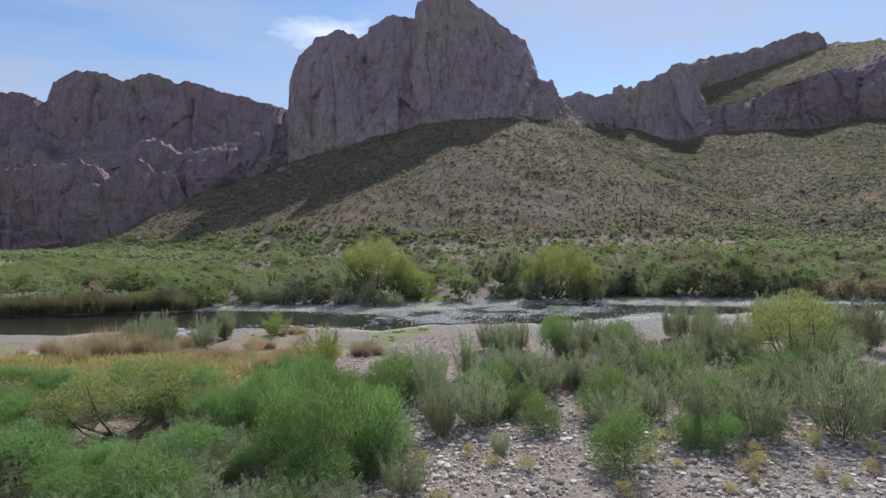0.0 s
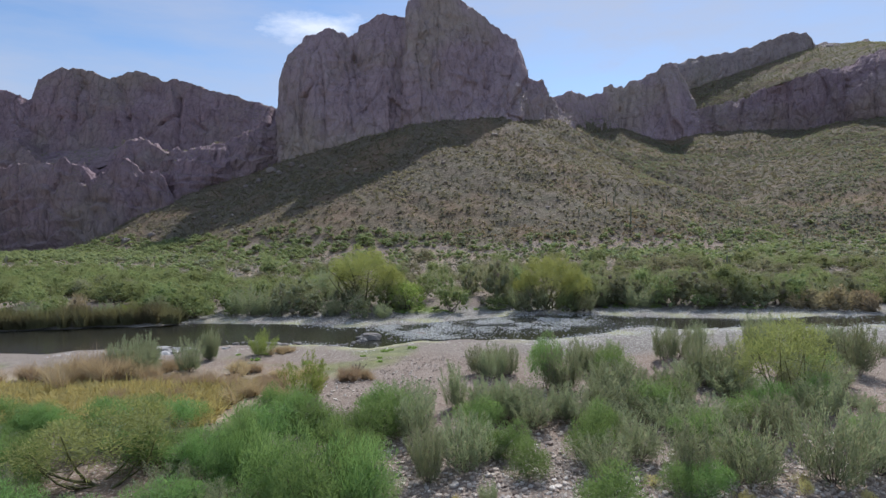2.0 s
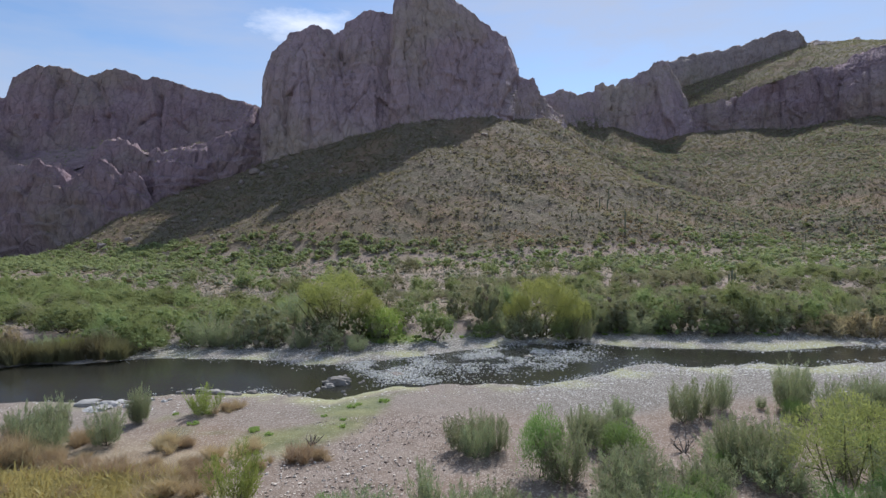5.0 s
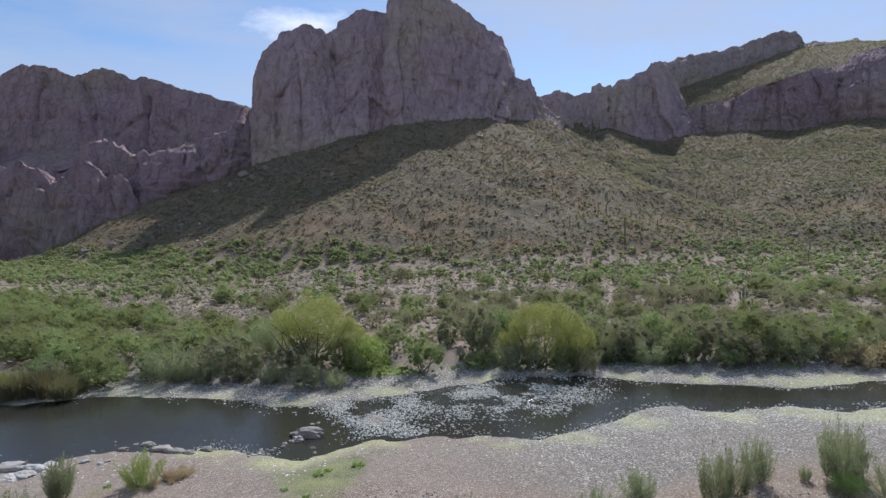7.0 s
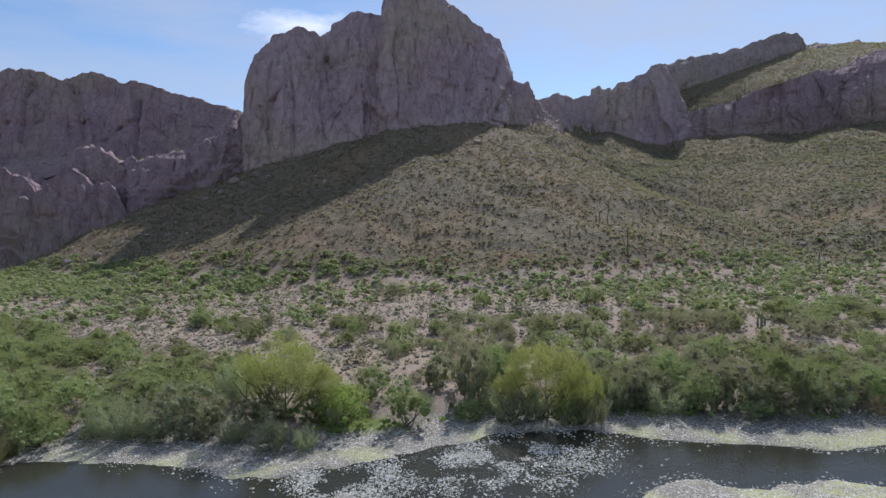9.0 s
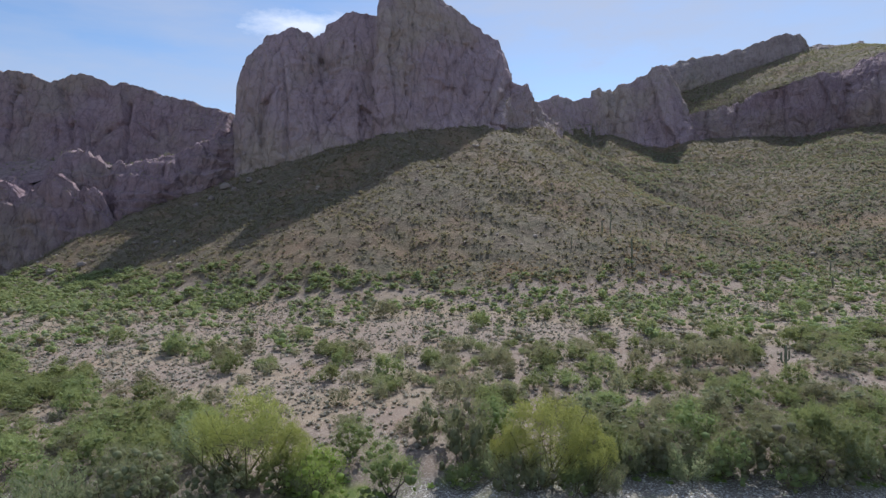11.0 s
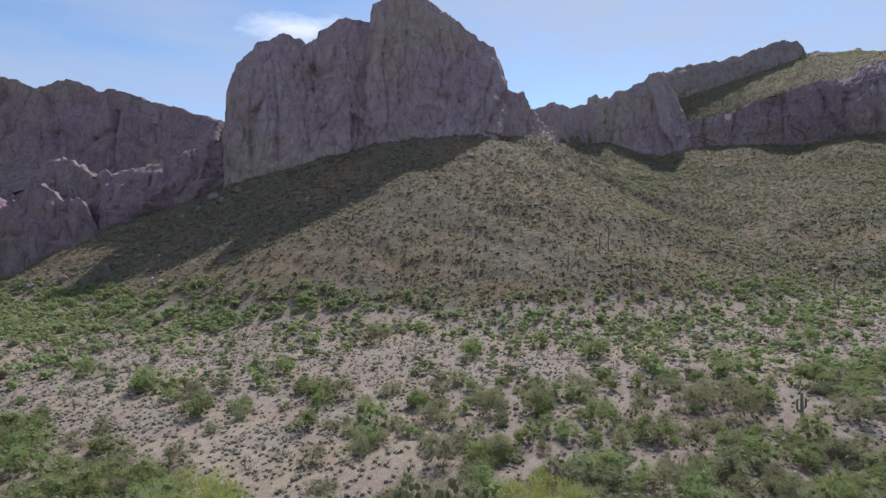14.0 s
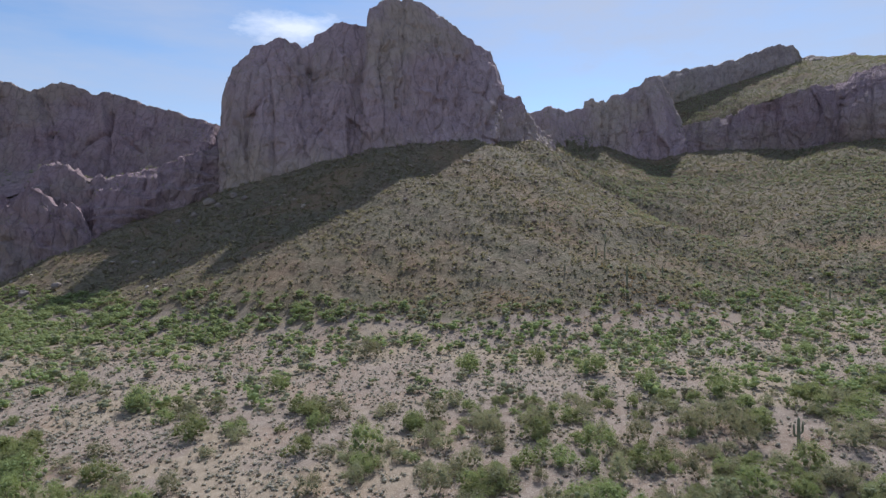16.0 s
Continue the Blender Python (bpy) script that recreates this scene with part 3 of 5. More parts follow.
    z = z + smooth(0.7, 1.0, vv) * (1.9 * (0.45 - np.abs(at(7, 9, 7, 3))) + 0.8 * at(2.2, 3, 8, 2) + 1.3 * block) * bulge * jag
    rows = [np.stack([x, y, z], -1)]
    lie = unit(np.cross(np.gradient(rows[0], axis=1), np.gradient(rows[0], axis=0)))
    LEDGE_SPOTS[name] = rows[0][(lie[..., 2] > 0.42) & (v[:, None] > 0.05) & (v[:, None] < 0.96)]
    top = rows[0][-1]
    BROWS[name] = top.copy()
    for back, drop in ((0.04, 0.02), (0.12, 0.10), (0.3, 0.3), (0.6, 0.65), (1.0, 1.0)):
        r = top.copy()
        r[:, :2] -= outward * roof * back
        r[:, 2] += -sag * drop + crest * lattice(np.stack([u / 3.5, np.full(n, back * 9), np.zeros(n)], 1), seed)
        rows.append(r[None])
    last = rows[-1][0].copy()
    last[:, 2] = -5
    last[:, :2] -= outward * 15
    rows.append(last[None])
    p = np.concatenate(rows)
    side = [np.arange(len(p)) * n, np.arange(len(p)) * n + n - 1]
    me = mesh_of(name, p.reshape(-1, 3), [grid_faces(len(p), n), side[0][None, ::-1], side[1][None]], mat, True)
    return tagged(new(name, me), label, "cliff", kind="structure")


# the clefts and the standing towers of the rock walls
BUTTE_CRACKS = [
    (-55.4, 120, -52.6, 102.6, 1.6, 3.0), (-52.6, 102.6, -48.1, 91.9, 1.4, 2.5), (-69.7, 89.5, -75.8, 79.4, 1.0, 2.0), (-75.8, 79.4, -77.3, 66, 1.0, 2.0),
    (23, 118, 17.8, 88, 1.2, 1.7), (17.8, 88, 22.4, 75, 1.0, 1.9), (41.7, 97, 32.3, 79, 2.2, 3.5), (32.3, 79, 28.3, 70, 2.2, 3.5),
    (-10.5, 105, -11, 87.6, 0.8, 1.5), (-11, 87.6, -7.3, 70, 0.9, 1.5), (-0.8, 94, 11.1, 90.2, 1.3, -1.6), (-42, 110, -43, 98, 1.0, 1.8),
]
BUTTE_STEPS = [([(-25.1, 127), (-23.5, 104), (-24.9, 86), (-23.5, 74), (-28.5, 66)], 5.0, 16), ([(-80, 104), (-84, 92), (-85, 60)], 2.5, 12)]
WEST_CRACKS = [
    (-194, 101, -180.5, 76, 1.6, 3.0), (-180.5, 76, -177, 66, 1.4, 2.6), (-157.3, 88.3, -154.7, 78, 1.2, 2.4), (-154.7, 78, -163, 73.6, 1.2, 2.4),
    (-163, 73.6, -168, 64, 1.2, 2.4), (-147.4, 75.2, -136.8, 67.3, 1.0, 1.8),
]
cliff("cliff_upper_west", "brown rock wall with rounded brows, upper tier", LEFT_UPPER, CLIFF_RED, 101, 0.8, 0.75, 1.1, 90, 12, cracks=WEST_CRACKS)
cliff("cliff_lower_west", "reddish broken rock tier with pale ledges", LEFT_LOWER, CLIFF_RED, 137, 0.8, 1.0, 1.5, 22, 6, 0.9, 2.6, cracks=[(-110.7, 53.4, -107.7, 39.3, 1.0, 1.6), (-143.4, 51.3, -143.7, 44.9, 1.2, 2.0)], steps_at=[([(-135, 44), (-130, 29)], 3.0, 20)], terrace=3.2)
cliff("front_ribs", "broken reddish rock ribs at the foot of the wall", FRONT_RIBS, CLIFF_RED, 153, 0.6, 0.7, 1.6, 12, 4, 0.9, 2.2, terrace=4.5)
cliff("butte", "massive brown rock butte with domed towers", BUTTE + BUTTE_SHOULDER[1:], CLIFF, 171, 0.65, 0.85, 1.2, 60, 12, cracks=BUTTE_CRACKS, steps_at=BUTTE_STEPS)
cliff("saddle_cliff", "low rocky saddle between two cliffs", SADDLE, CLIFF, 233, 1.2, 0.7, 1.0, 60, 10)
cliff("crag", "dark jagged crag with a leaning spire", CRAG, CLIFF, 263, 0.8, 0.9, 1.6, 30, 20, cracks=[(114.6, 117, 118.6, 97, 1.2, 2.5), (132, 122, 126, 103, 1.0, 2.0)], steps_at=[([(152, 130), (152.8, 92.6), (160.7, 76)], 4.0, 12)])
cliff("rim_cliff", "long tan rimrock band along the ridge", RIM, CLIFF_PALE, 301, 1.2, 0.8, 1.3, 120, 10)
cliff("middle_cliff_band", "dark rock band under a scrubby shelf", MID_BAND, CLIFF_RED, 331, 0.9, 0.9, 1.8, 60, 22, cracks=[(208, 103, 205, 86, 1.2, 2.2), (238, 104, 239, 99, 2.0, 3.0)], steps_at=[([(258, 112), (249.4, 85)], 4.0, 20)])


def shelf(name, label, low, high, seed, rows=26, step=2.0, mat=GROUND):
    """A sloping ledge between the brow of a lower wall and the foot of an upper one. Gives back its places, for what grows there."""
    low, high = np.array(low, float), np.array(high, float)

    def even(line, n):
        length = np.r_[0, np.cumsum(np.hypot(*np.diff(line[:, :2], axis=0).T))]
        return np.stack([np.interp(np.linspace(0, length[-1], n), length, line[:, k]) for k in range(3)], 1)

    n = int(np.hypot(*(low[-1] - low[0])[:2]) / step)
    a, b = even(low, n), even(high, n)
    v = np.linspace(0.01, 1.06, rows)[:, None, None]
    p = a[None] * (1 - v) + b[None] * v
    p[..., 2] += (1.6 * flat_noise(p[..., 0], p[..., 1], 14, seed) + 0.5 * flat_noise(p[..., 0], p[..., 1], 4, seed + 1)) * np.sin(np.pi * np.clip(v[..., 0], 0, 1)) - 1.2 * np.clip(1 - v[..., 0] / 0.08, 0, 1)
    me = mesh_of(name, p.reshape(-1, 3), grid_faces(rows, n), mat, True)
    me.attributes.new("talus", "FLOAT", "POINT").data.foreach_set("value", np.ones(rows * n, np.float32))
    tagged(new(name, me), label, "ledge", kind="structure")
    return p.reshape(-1, 3)


LEDGES = [
    shelf("ridge_shelf", "scrubby tan shelf under the rimrock", [r[3:] for r in MID_BAND], [r[:3] for r in RIM], 401),
    shelf("west_ledge", "pale ledge between two rock tiers", [r[3:] for r in LEFT_LOWER], [r[:3] for r in LEFT_UPPER], 411, 12, 2.0, CLIFF_RED),
    shelf("crag_gully", "scrubby gully beside the crag", [(62, 340, 66), (78, 356, 66), (96, 378, 68), (112, 392, 72)], [(60, 371, 77), (76, 376, 82), (92, 388, 86), (110, 402, 90)], 421),
]


# ---------------------------------------------------------------- plants
def blades(points, ways, length, width, rng, face=None):
    """One narrow pointed leaf for each point and way, turned at random or roughly towards face."""
    n = len(points)
    side = unit(np.cross(ways, rng.normal(size=(n, 3)) if face is None else face + 0.35 * rng.normal(size=(n, 3))))
    l = (length * rng.uniform(0.6, 1.3, n))[:, None]
    w = (width * rng.uniform(0.7, 1.3, n))[:, None]
    v = np.stack([points - side * w * 0.7, points + side * w * 0.7, points + ways * l], 1)
    return v.reshape(-1, 3), np.arange(3 * n).reshape(-1, 3)


def tube(path, r0, r1, sides=5):
    """A tapered limb along a path."""
    path = np.asarray(path, float)
    ways = unit(np.gradient(path, axis=0))
    a = unit(np.cross(ways, (0.31, 0.87, 0.38)))
    b = np.cross(ways, a)
    turn = np.linspace(0, 2 * np.pi, sides, endpoint=False)
    r = np.linspace(r0, r1, len(path))[:, None, None]
    ring = path[:, None] + r * (a[:, None] * np.cos(turn)[None, :, None] + b[:, None] * np.sin(turn)[None, :, None])
    k = np.arange(len(path) - 1)[:, None] * sides
    j = np.arange(sides)
    faces = np.stack([k + j, k + (j + 1) % sides, k + sides + (j + 1) % sides, k + sides + j], -1).reshape(-1, 4)
    return ring.reshape(-1, 3), faces


def joined(pieces):
    verts, faces, n = [], [], 0
    for v, f in pieces:
        verts.append(v)
        faces.append(f + n)
        n += len(v)
    return np.concatenate(verts), np.concatenate(faces)


# kind: width, height, clumps, clump size, crown's foot, leaves, leaf length, leaf width, upward pull, stems, stem radius
SHAPES = {
    "B": (2.8, 1.9, 34, 0.44, 0.0, 7000, 0.12, 0.018, 0.5, 4, 0.022),
    "A": (2.6, 2.3, 64, 0.38, 0.0, 5600, 0.15, 0.019, 1.1, 14, 0.014),
    "P": (4.6, 3.2, 44, 0.52, 0.16, 7500, 0.15, 0.024, 0.5, 9, 0.055),
    "W": (2.6, 2.8, 44, 0.40, 0.0, 4800, 0.16, 0.022, 1.0, 10, 0.018),
    "K": (5.6, 4.8, 50, 0.74, 0.0, 5200, 0.20, 0.032, 0.8, 5, 0.05),
    "T": (5.0, 4.4, 46, 0.70, 0.03, 4600, 0.19, 0.032, 0.45, 5, 0.07),
    "Y": (8.6, 6.2, 84, 0.68, 0.26, 13000, 0.20, 0.036, 0.35, 12, 0.11),
}
SHAPES.update({
    "F": (5.0, 3.2, 40, 0.62, 0.0, 2500, 0.22, 0.046, 0.45, 2, 0.05),
    "M": (4.6, 2.9, 30, 0.60, 0.0, 2500, 0.20, 0.042, 0.5, 1, 0.05),
    "C": (3.6, 2.6, 24, 0.48, 0.0, 2000, 0.19, 0.034, 0.7, 1, 0.03),
    "X": (5.0, 4.2, 46, 0.66, 0.03, 5200, 0.19, 0.034, 0.5, 5, 0.07),
    "H": (3.6, 2.2, 26, 0.48, 0.0, 1800, 0.22, 0.05, 0.9, 3, 0.03),
    "E": (0.7, 0.5, 9, 0.14, 0.0, 380, 0.11, 0.016, 1.0, 3, 0.008),
})
BROOMS = "AW"
GRASSES = {"D": (2.2, 1.2, 1100, 0.016), "R": (4.2, 2.6, 1300, 0.05), "G": (0.9, 0.55, 40, 0.035), "L": (0.9, 0.4, 150, 0.05)}


BALL = np.array([(0, 0, 1), *[(0.894 * math.cos(1.2566 * k), 0.894 * math.sin(1.2566 * k), 0.447) for k in range(5)], *[(0.894 * math.cos(1.2566 * k + 0.628), 0.894 * math.sin(1.2566 * k + 0.628), -0.447) for k in range(5)], (0, 0, -1)])
BALL_FACES = np.array([(0, 1 + k, 1 + (k + 1) % 5) for k in range(5)] + [(1 + k, 6 + k, 1 + (k + 1) % 5) for k in range(5)] + [(1 + (k + 1) % 5, 6 + k, 6 + (k + 1) % 5) for k in range(5)] + [(6 + k, 11, 6 + (k + 1) % 5) for k in range(5)])
# kinds whose twigs stand so close that no light comes through, and how much of a clump they fill
DENSE = {"F": 0.36, "M": 0.36, "C": 0.32, "K": 0.40, "T": 0.34, "X": 0.34, "H": 0.40}


def clump_core(centre, size, rng):
    """The close-grown heart of one clump of twigs."""
    return centre + BALL * size * rng.uniform(0.7, 1.25, (12, 1)), BALL_FACES


def shrub_shape(kind, seed):
    """Stems and crown of one plant that stands on the origin."""
    wide, tall, clumps, clump, foot, count, ll, lw, pull, stems, thick = SHAPES[kind]
    rng = np.random.default_rng(seed)
    a = rng.uniform(0, 2 * np.pi, clumps)
    q = np.sqrt(rng.uniform(0, 1, clumps))
    lift = rng.uniform(0, 1, clumps) ** (0.85 if foot < 0.1 else 0.6)
    edge = 0.5 * wide - clump * 0.8
    base = foot * tall
    dome = np.sqrt(np.clip(1 - (q * 0.92) ** 2, 0.05, 1))
    cz = base + clump * (0.6 if foot > 0.1 else 0.25) + lift * dome * (tall - base - clump * 1.3) * rng.uniform(0.85, 1.1, clumps)
    lopsided = 1 + 0.25 * np.sin(a + rng.uniform(0, 6))
    centre = np.stack([edge * q * np.cos(a) * lopsided, edge * q * np.sin(a) * lopsided, cz], 1)
    size = clump * rng.uniform(0.65, 1.35, clumps)
    share = size**2 * (0.6 + 0.8 * (cz > np.median(cz)))
    pick = rng.choice(clumps, count, p=share / share.sum())
    way = unit(rng.normal(size=(count, 3)) + (0, 0, 0.25))
    r = rng.uniform(0.35, 1.1, count) ** 0.6
    stretch = np.array([1.0, 1.0, 0.85 + 0.35 * min(pull, 1.5)])
    points = centre[pick] + way * (r * size[pick])[:, None] * stretch
    ends = unit(way * 0.8 + np.array([0, 0, pull]) + 0.6 * rng.normal(size=(count, 3)))
    low = points[:, 2] < 0.03
    points[low, 2] = rng.uniform(0.03, 0.25, low.sum())
    outer = unit(way + unit(centre[pick] - (0, 0, 0.3 * tall)) * 0.5 + (0, 0, 0.2))
    crown = blades(points, ends, ll, lw, rng, outer)
    if kind in DENSE:
        crown = joined([crown] + [clump_core(centre[k], size[k] * DENSE[kind] * stretch, rng) for k in range(clumps)])
    limbs = []
    order = np.argsort(-(q * wide * 0.6 if kind in "PYT" else 0) - 0.5 * cz + 0.3 * rng.normal(size=clumps))[:stems]
    for k in order:
        tip = centre[k] + (0, 0, 0.25 * size[k])
        start = np.array([0.06 * wide * rng.normal(), 0.06 * wide * rng.normal(), -0.08])
        bend = start + (tip - start) * ((0.45, 0.45, 0.30) if kind != "P" else (0.6, 0.6, 0.25)) + 0.06 * tall * rng.normal(size=3)
        u = np.linspace(0, 1, 5)[:, None]
        path = (1 - u) ** 2 * start + 2 * u * (1 - u) * bend + u * u * tip
        limbs.append(tube(path, thick * rng.uniform(0.7, 1.2), thick * 0.3, 5 if thick > 0.055 else 4))
        for _ in range(2 if thick > 0.055 else 1):
            p0 = path[rng.integers(2, 4)]
            near = centre[rng.integers(clumps)]
            end = p0 + (near - p0) * 0.6
            mid = (p0 + end) / 2 + 0.05 * tall * rng.normal(size=3)
            limbs.append(tube([p0, mid, end], thick * 0.45, thick * 0.15, 3))
    return joined(limbs), crown


def broom_shape(kind, seed):
    """A shrub of many upright shoots that fan out of one foot, leafy from low down to their tips."""
    wide, tall, shoots, _, _, count, ll, lw, _, stems, thick = SHAPES[kind]
    rng = np.random.default_rng(seed)
    a, q = rng.uniform(0, 2 * np.pi, shoots), np.sqrt(rng.uniform(0, 1, shoots))
    out = np.stack([np.cos(a) * q, np.sin(a) * q], 1)
    foot = np.concatenate([out * 0.24 * wide, np.zeros((shoots, 1))], 1)
    way = unit(np.concatenate([out * 0.42 + 0.10 * rng.normal(size=(shoots, 2)), np.ones((shoots, 1))], 1))
    reach = tall * rng.uniform(0.55, 1.0, shoots) * (1 - 0.3 * q**2)
    pick = rng.integers(shoots, size=count)
    u = rng.uniform(0.08, 1.0, count) ** 0.85
    swell = (0.03 + 0.14 * np.sin(np.pi * np.clip(u * 0.9 + 0.05, 0, 1))) * tall * 0.45
    points = foot[pick] + way[pick] * (reach[pick] * u)[:, None] + rng.normal(size=(count, 3)) * (swell * 0.5)[:, None]
    points[:, 2] = np.maximum(points[:, 2], 0.03)
    ends = unit(way[pick] * 1.2 + 0.5 * rng.normal(size=(count, 3)))
    crown = blades(points, ends, ll, lw, rng)
    limbs = []
    for k in range(stems):
        u3 = np.linspace(0, 0.8, 4)[:, None]
        path = foot[k] * np.minimum(u3 * 3, 1) + (0, 0, -0.06) + way[k] * reach[k] * u3 + 0.02 * tall * rng.normal(size=(4, 3)) * u3
        limbs.append(tube(path, thick, thick * 0.35, 4))
    return joined(limbs), crown


def grass_shape(kind, seed):
    wide, tall, count, width = GRASSES[kind]
    rng = np.random.default_rng(seed)
    tufts = 9
    tc = rng.normal(size=(tufts, 2)) * wide * 0.22
    pick = rng.integers(tufts, size=count)
    foot = np.concatenate([tc[pick] + rng.normal(size=(count, 2)) * wide * 0.05, np.zeros((count, 1))], 1)
    way = unit(np.concatenate([rng.normal(size=(count, 2)) * (0.65 if kind != "R" else 0.25), np.ones((count, 1))], 1))
    reach = tall * rng.uniform(0.45, 1.0, count) / 1.3
    side = unit(np.cross(way, rng.normal(size=(count, 3)))) * (width * rng.uniform(0.6, 1.3, count))[:, None]
    mid = foot + way * (reach * 0.6)[:, None]
    droop = way * 0.75 + np.concatenate([way[:, :2] * 1.2, -0.25 * np.ones((count, 1))], 1) * 0.5
    tip = mid + unit(droop) * (reach * 0.6)[:, None]
    v = np.stack([foot - side / 2, foot + side / 2, mid + side / 2, mid - side / 2, tip], 1)
    b = 5 * np.arange(count)[:, None]
    return v.reshape(-1, 3), [b + [0, 1, 2, 3], b + [3, 2, 4]]


NAMES = {
    "B": ("mesquite_bush", "bright green feathery mesquite bush on the river flat", "bush"),
    "A": ("seepwillow_bush", "grey-green upright seepwillow shrub on stony ground", "shrub"),
    "P": ("palo_verde_tree", "sparse yellow-green palo verde tree with bare dark limbs", "tree"),
    "W": ("willow_sapling", "light green young willow near the water", "sapling"),
    "K": ("tamarisk_shrub", "dark grey-green tamarisk thicket on the far bank", "shrub"),
    "T": ("thorn_tree", "green thorn tree with low crown on the bank", "tree"),
    "Y": ("blooming_palo_verde", "yellow-green blooming tree with spreading limbs by the river", "tree"),
    "X": ("willow_tree", "bright green leafy willow beside the blooming tree", "tree"),
    "F": ("mesquite_thicket", "low spreading green mesquite behind the river bank", "bush"),
    "M": ("bench_mesquite", "rounded green mesquite shrub on the sandy bench", "bush"),
    "C": ("creosote_bush", "olive grey creosote bush on the sandy bench", "bush"),
    "H": ("arrowweed_thicket", "reddish-brown dry thicket at the water's edge", "shrub"),
    "E": ("brittlebush", "small yellowish brittlebush among cobbles", "bush"),
    "D": ("dry_grass_clump", "straw-coloured dry grass clump", "grass"),
    "R": ("reed_clump", "tall olive brown reeds at the water's edge", "reeds"),
}
PROTOS = {}
rnd = random.Random(7)


def plant(kind, x, y, wide, tall, variants=4):
    """Set one plant on the ground, at its own width and height."""
    name, label, category = NAMES[kind]
    key = (kind, rnd.randrange(variants))
    z = float(height(np.array([x]), np.array([y]))[0])
    if kind in GRASSES:
        w0, h0 = GRASSES[kind][:2]
    else:
        w0, h0 = SHAPES[kind][:2]
    sx, sz = wide / w0, tall / h0
    m = pose(x, y, z, rnd.uniform(-4, 4), rnd.uniform(-4, 4), rnd.uniform(0, 360)) @ Matrix.Diagonal((sx, sx * rnd.uniform(0.9, 1.1), sz, 1))
    if key not in PROTOS:
        seed = 1000 * (ord(kind) - 60) + key[1]
        if kind in GRASSES:
            v, f = grass_shape(kind, seed)
            top = tagged(new(name, mesh_of("blades", v, f, LEAF[kind])), label, category, NAMES[kind][0] + "s")
        else:
            stems, crown = broom_shape(kind, seed) if kind in BROOMS else shrub_shape(kind, seed)
            top = tagged(new(name), label, category, NAMES[kind][0] + "s")
            trunk = "trunk" if kind in "PTXY" else "woody_base"
            part(trunk, mesh_of(trunk, *stems, GREEN_BARK if kind in "PY" else BARK, True), top, "dark branching wood")
            part("crown", mesh_of("crown", *crown, LEAF[kind], True), top)
        top.matrix_basis = m
        PROTOS[key] = top, m
        return top
    top, first = PROTOS[key]
    s = top.scale
    return copy_thing(top, m @ Matrix.Diagonal((1 / s[0], 1 / s[1], 1 / s[2], 1)))


NEAR = [
    ("B", -5.6, 6.2, 5.4, 3.6),
    ("B", -9.7, 9.3, 3.6, 2.9),
    ("P", -14.3, 9.3, 5.7, 2.9),
    ("B", -18.3, 9.7, 3.6, 2.3),
    ("B", -14.8, 4.7, 3.1, 2.0),
    ("B", -12.2, 4.2, 4.0, 1.7),
    ("A", -11.1, 7.4, 3.0, 1.5),
    ("A", -8.9, 6.4, 2.2, 1.4),
    ("B", -5.7, 3.7, 3.1, 1.7),
    ("A", -9.6, 3.7, 3.1, 1.5),
    ("A", -3.3, 4.3, 1.8, 1.3),
    ("B", 3.4, 6.1, 2.8, 2.0),
    ("B", 1.4, 9.6, 2.0, 1.4),
    ("B", 0.9, 11.3, 1.9, 1.6),
    ("A", -0.3, 7.3, 0.8, 1.0),
]
NEAR += [
    ("B", 7.0, 7.7, 2.1, 1.4),
    ("B", 6.1, 7.9, 1.6, 1.2),
    ("A", -2.4, 9.3, 1.6, 2.5),
    ("A", -1.0, 10.3, 2.6, 2.6),
    ("A", -3.2, 13.7, 2.3, 2.4),
    ("B", 3.9, 11.3, 2.7, 1.8),
    ("A", 5.8, 10.9, 2.1, 1.9),
    ("A", 6.9, 9.0, 2.5, 2.5),
    ("A", 9.0, 9.0, 2.9, 2.7),
    ("A", 12.0, 9.0, 3.3, 3.3),
    ("A", 14.0, 9.6, 2.3, 3.2),
    ("A", 12.5, 13.2, 2.7, 2.2),
    ("A", 5.8, 16.0, 5.2, 1.9),
    ("A", 2.1, 15.1, 2.7, 2.1),
    ("A", 0.3, 16.1, 2.5, 2.5),
]
NEAR += [
    ("A", 3.9, 16.0, 2.5, 1.9),
    ("A", 8.4, 15.0, 2.7, 1.6),
    ("B", 11.7, 15.0, 2.7, 1.6),
    ("B", -5.1, 10.3, 2.6, 2.0),
    ("B", -5.2, 16.1, 2.5, 1.9),
    ("B", -14.4, 15.2, 2.9, 1.6),
    ("B", -24.4, 16.4, 3.4, 1.4),
    ("B", -17.3, 16.3, 3.9, 1.4),
    ("B", -9.2, 15.2, 3.7, 2.4),
    ("A", 1.1, 25.1, 4.0, 2.8),
    ("A", 4.8, 21.4, 3.2, 3.4),
    ("B", 3.9, 22.1, 3.0, 3.3),
    ("A", 7.4, 26.3, 3.6, 2.4),
    ("A", 8.1, 19.0, 5.8, 2.7),
    ("A", 14.6, 29.8, 2.4, 2.7),
    ("A", 13.9, 22.2, 4.2, 3.4),
]
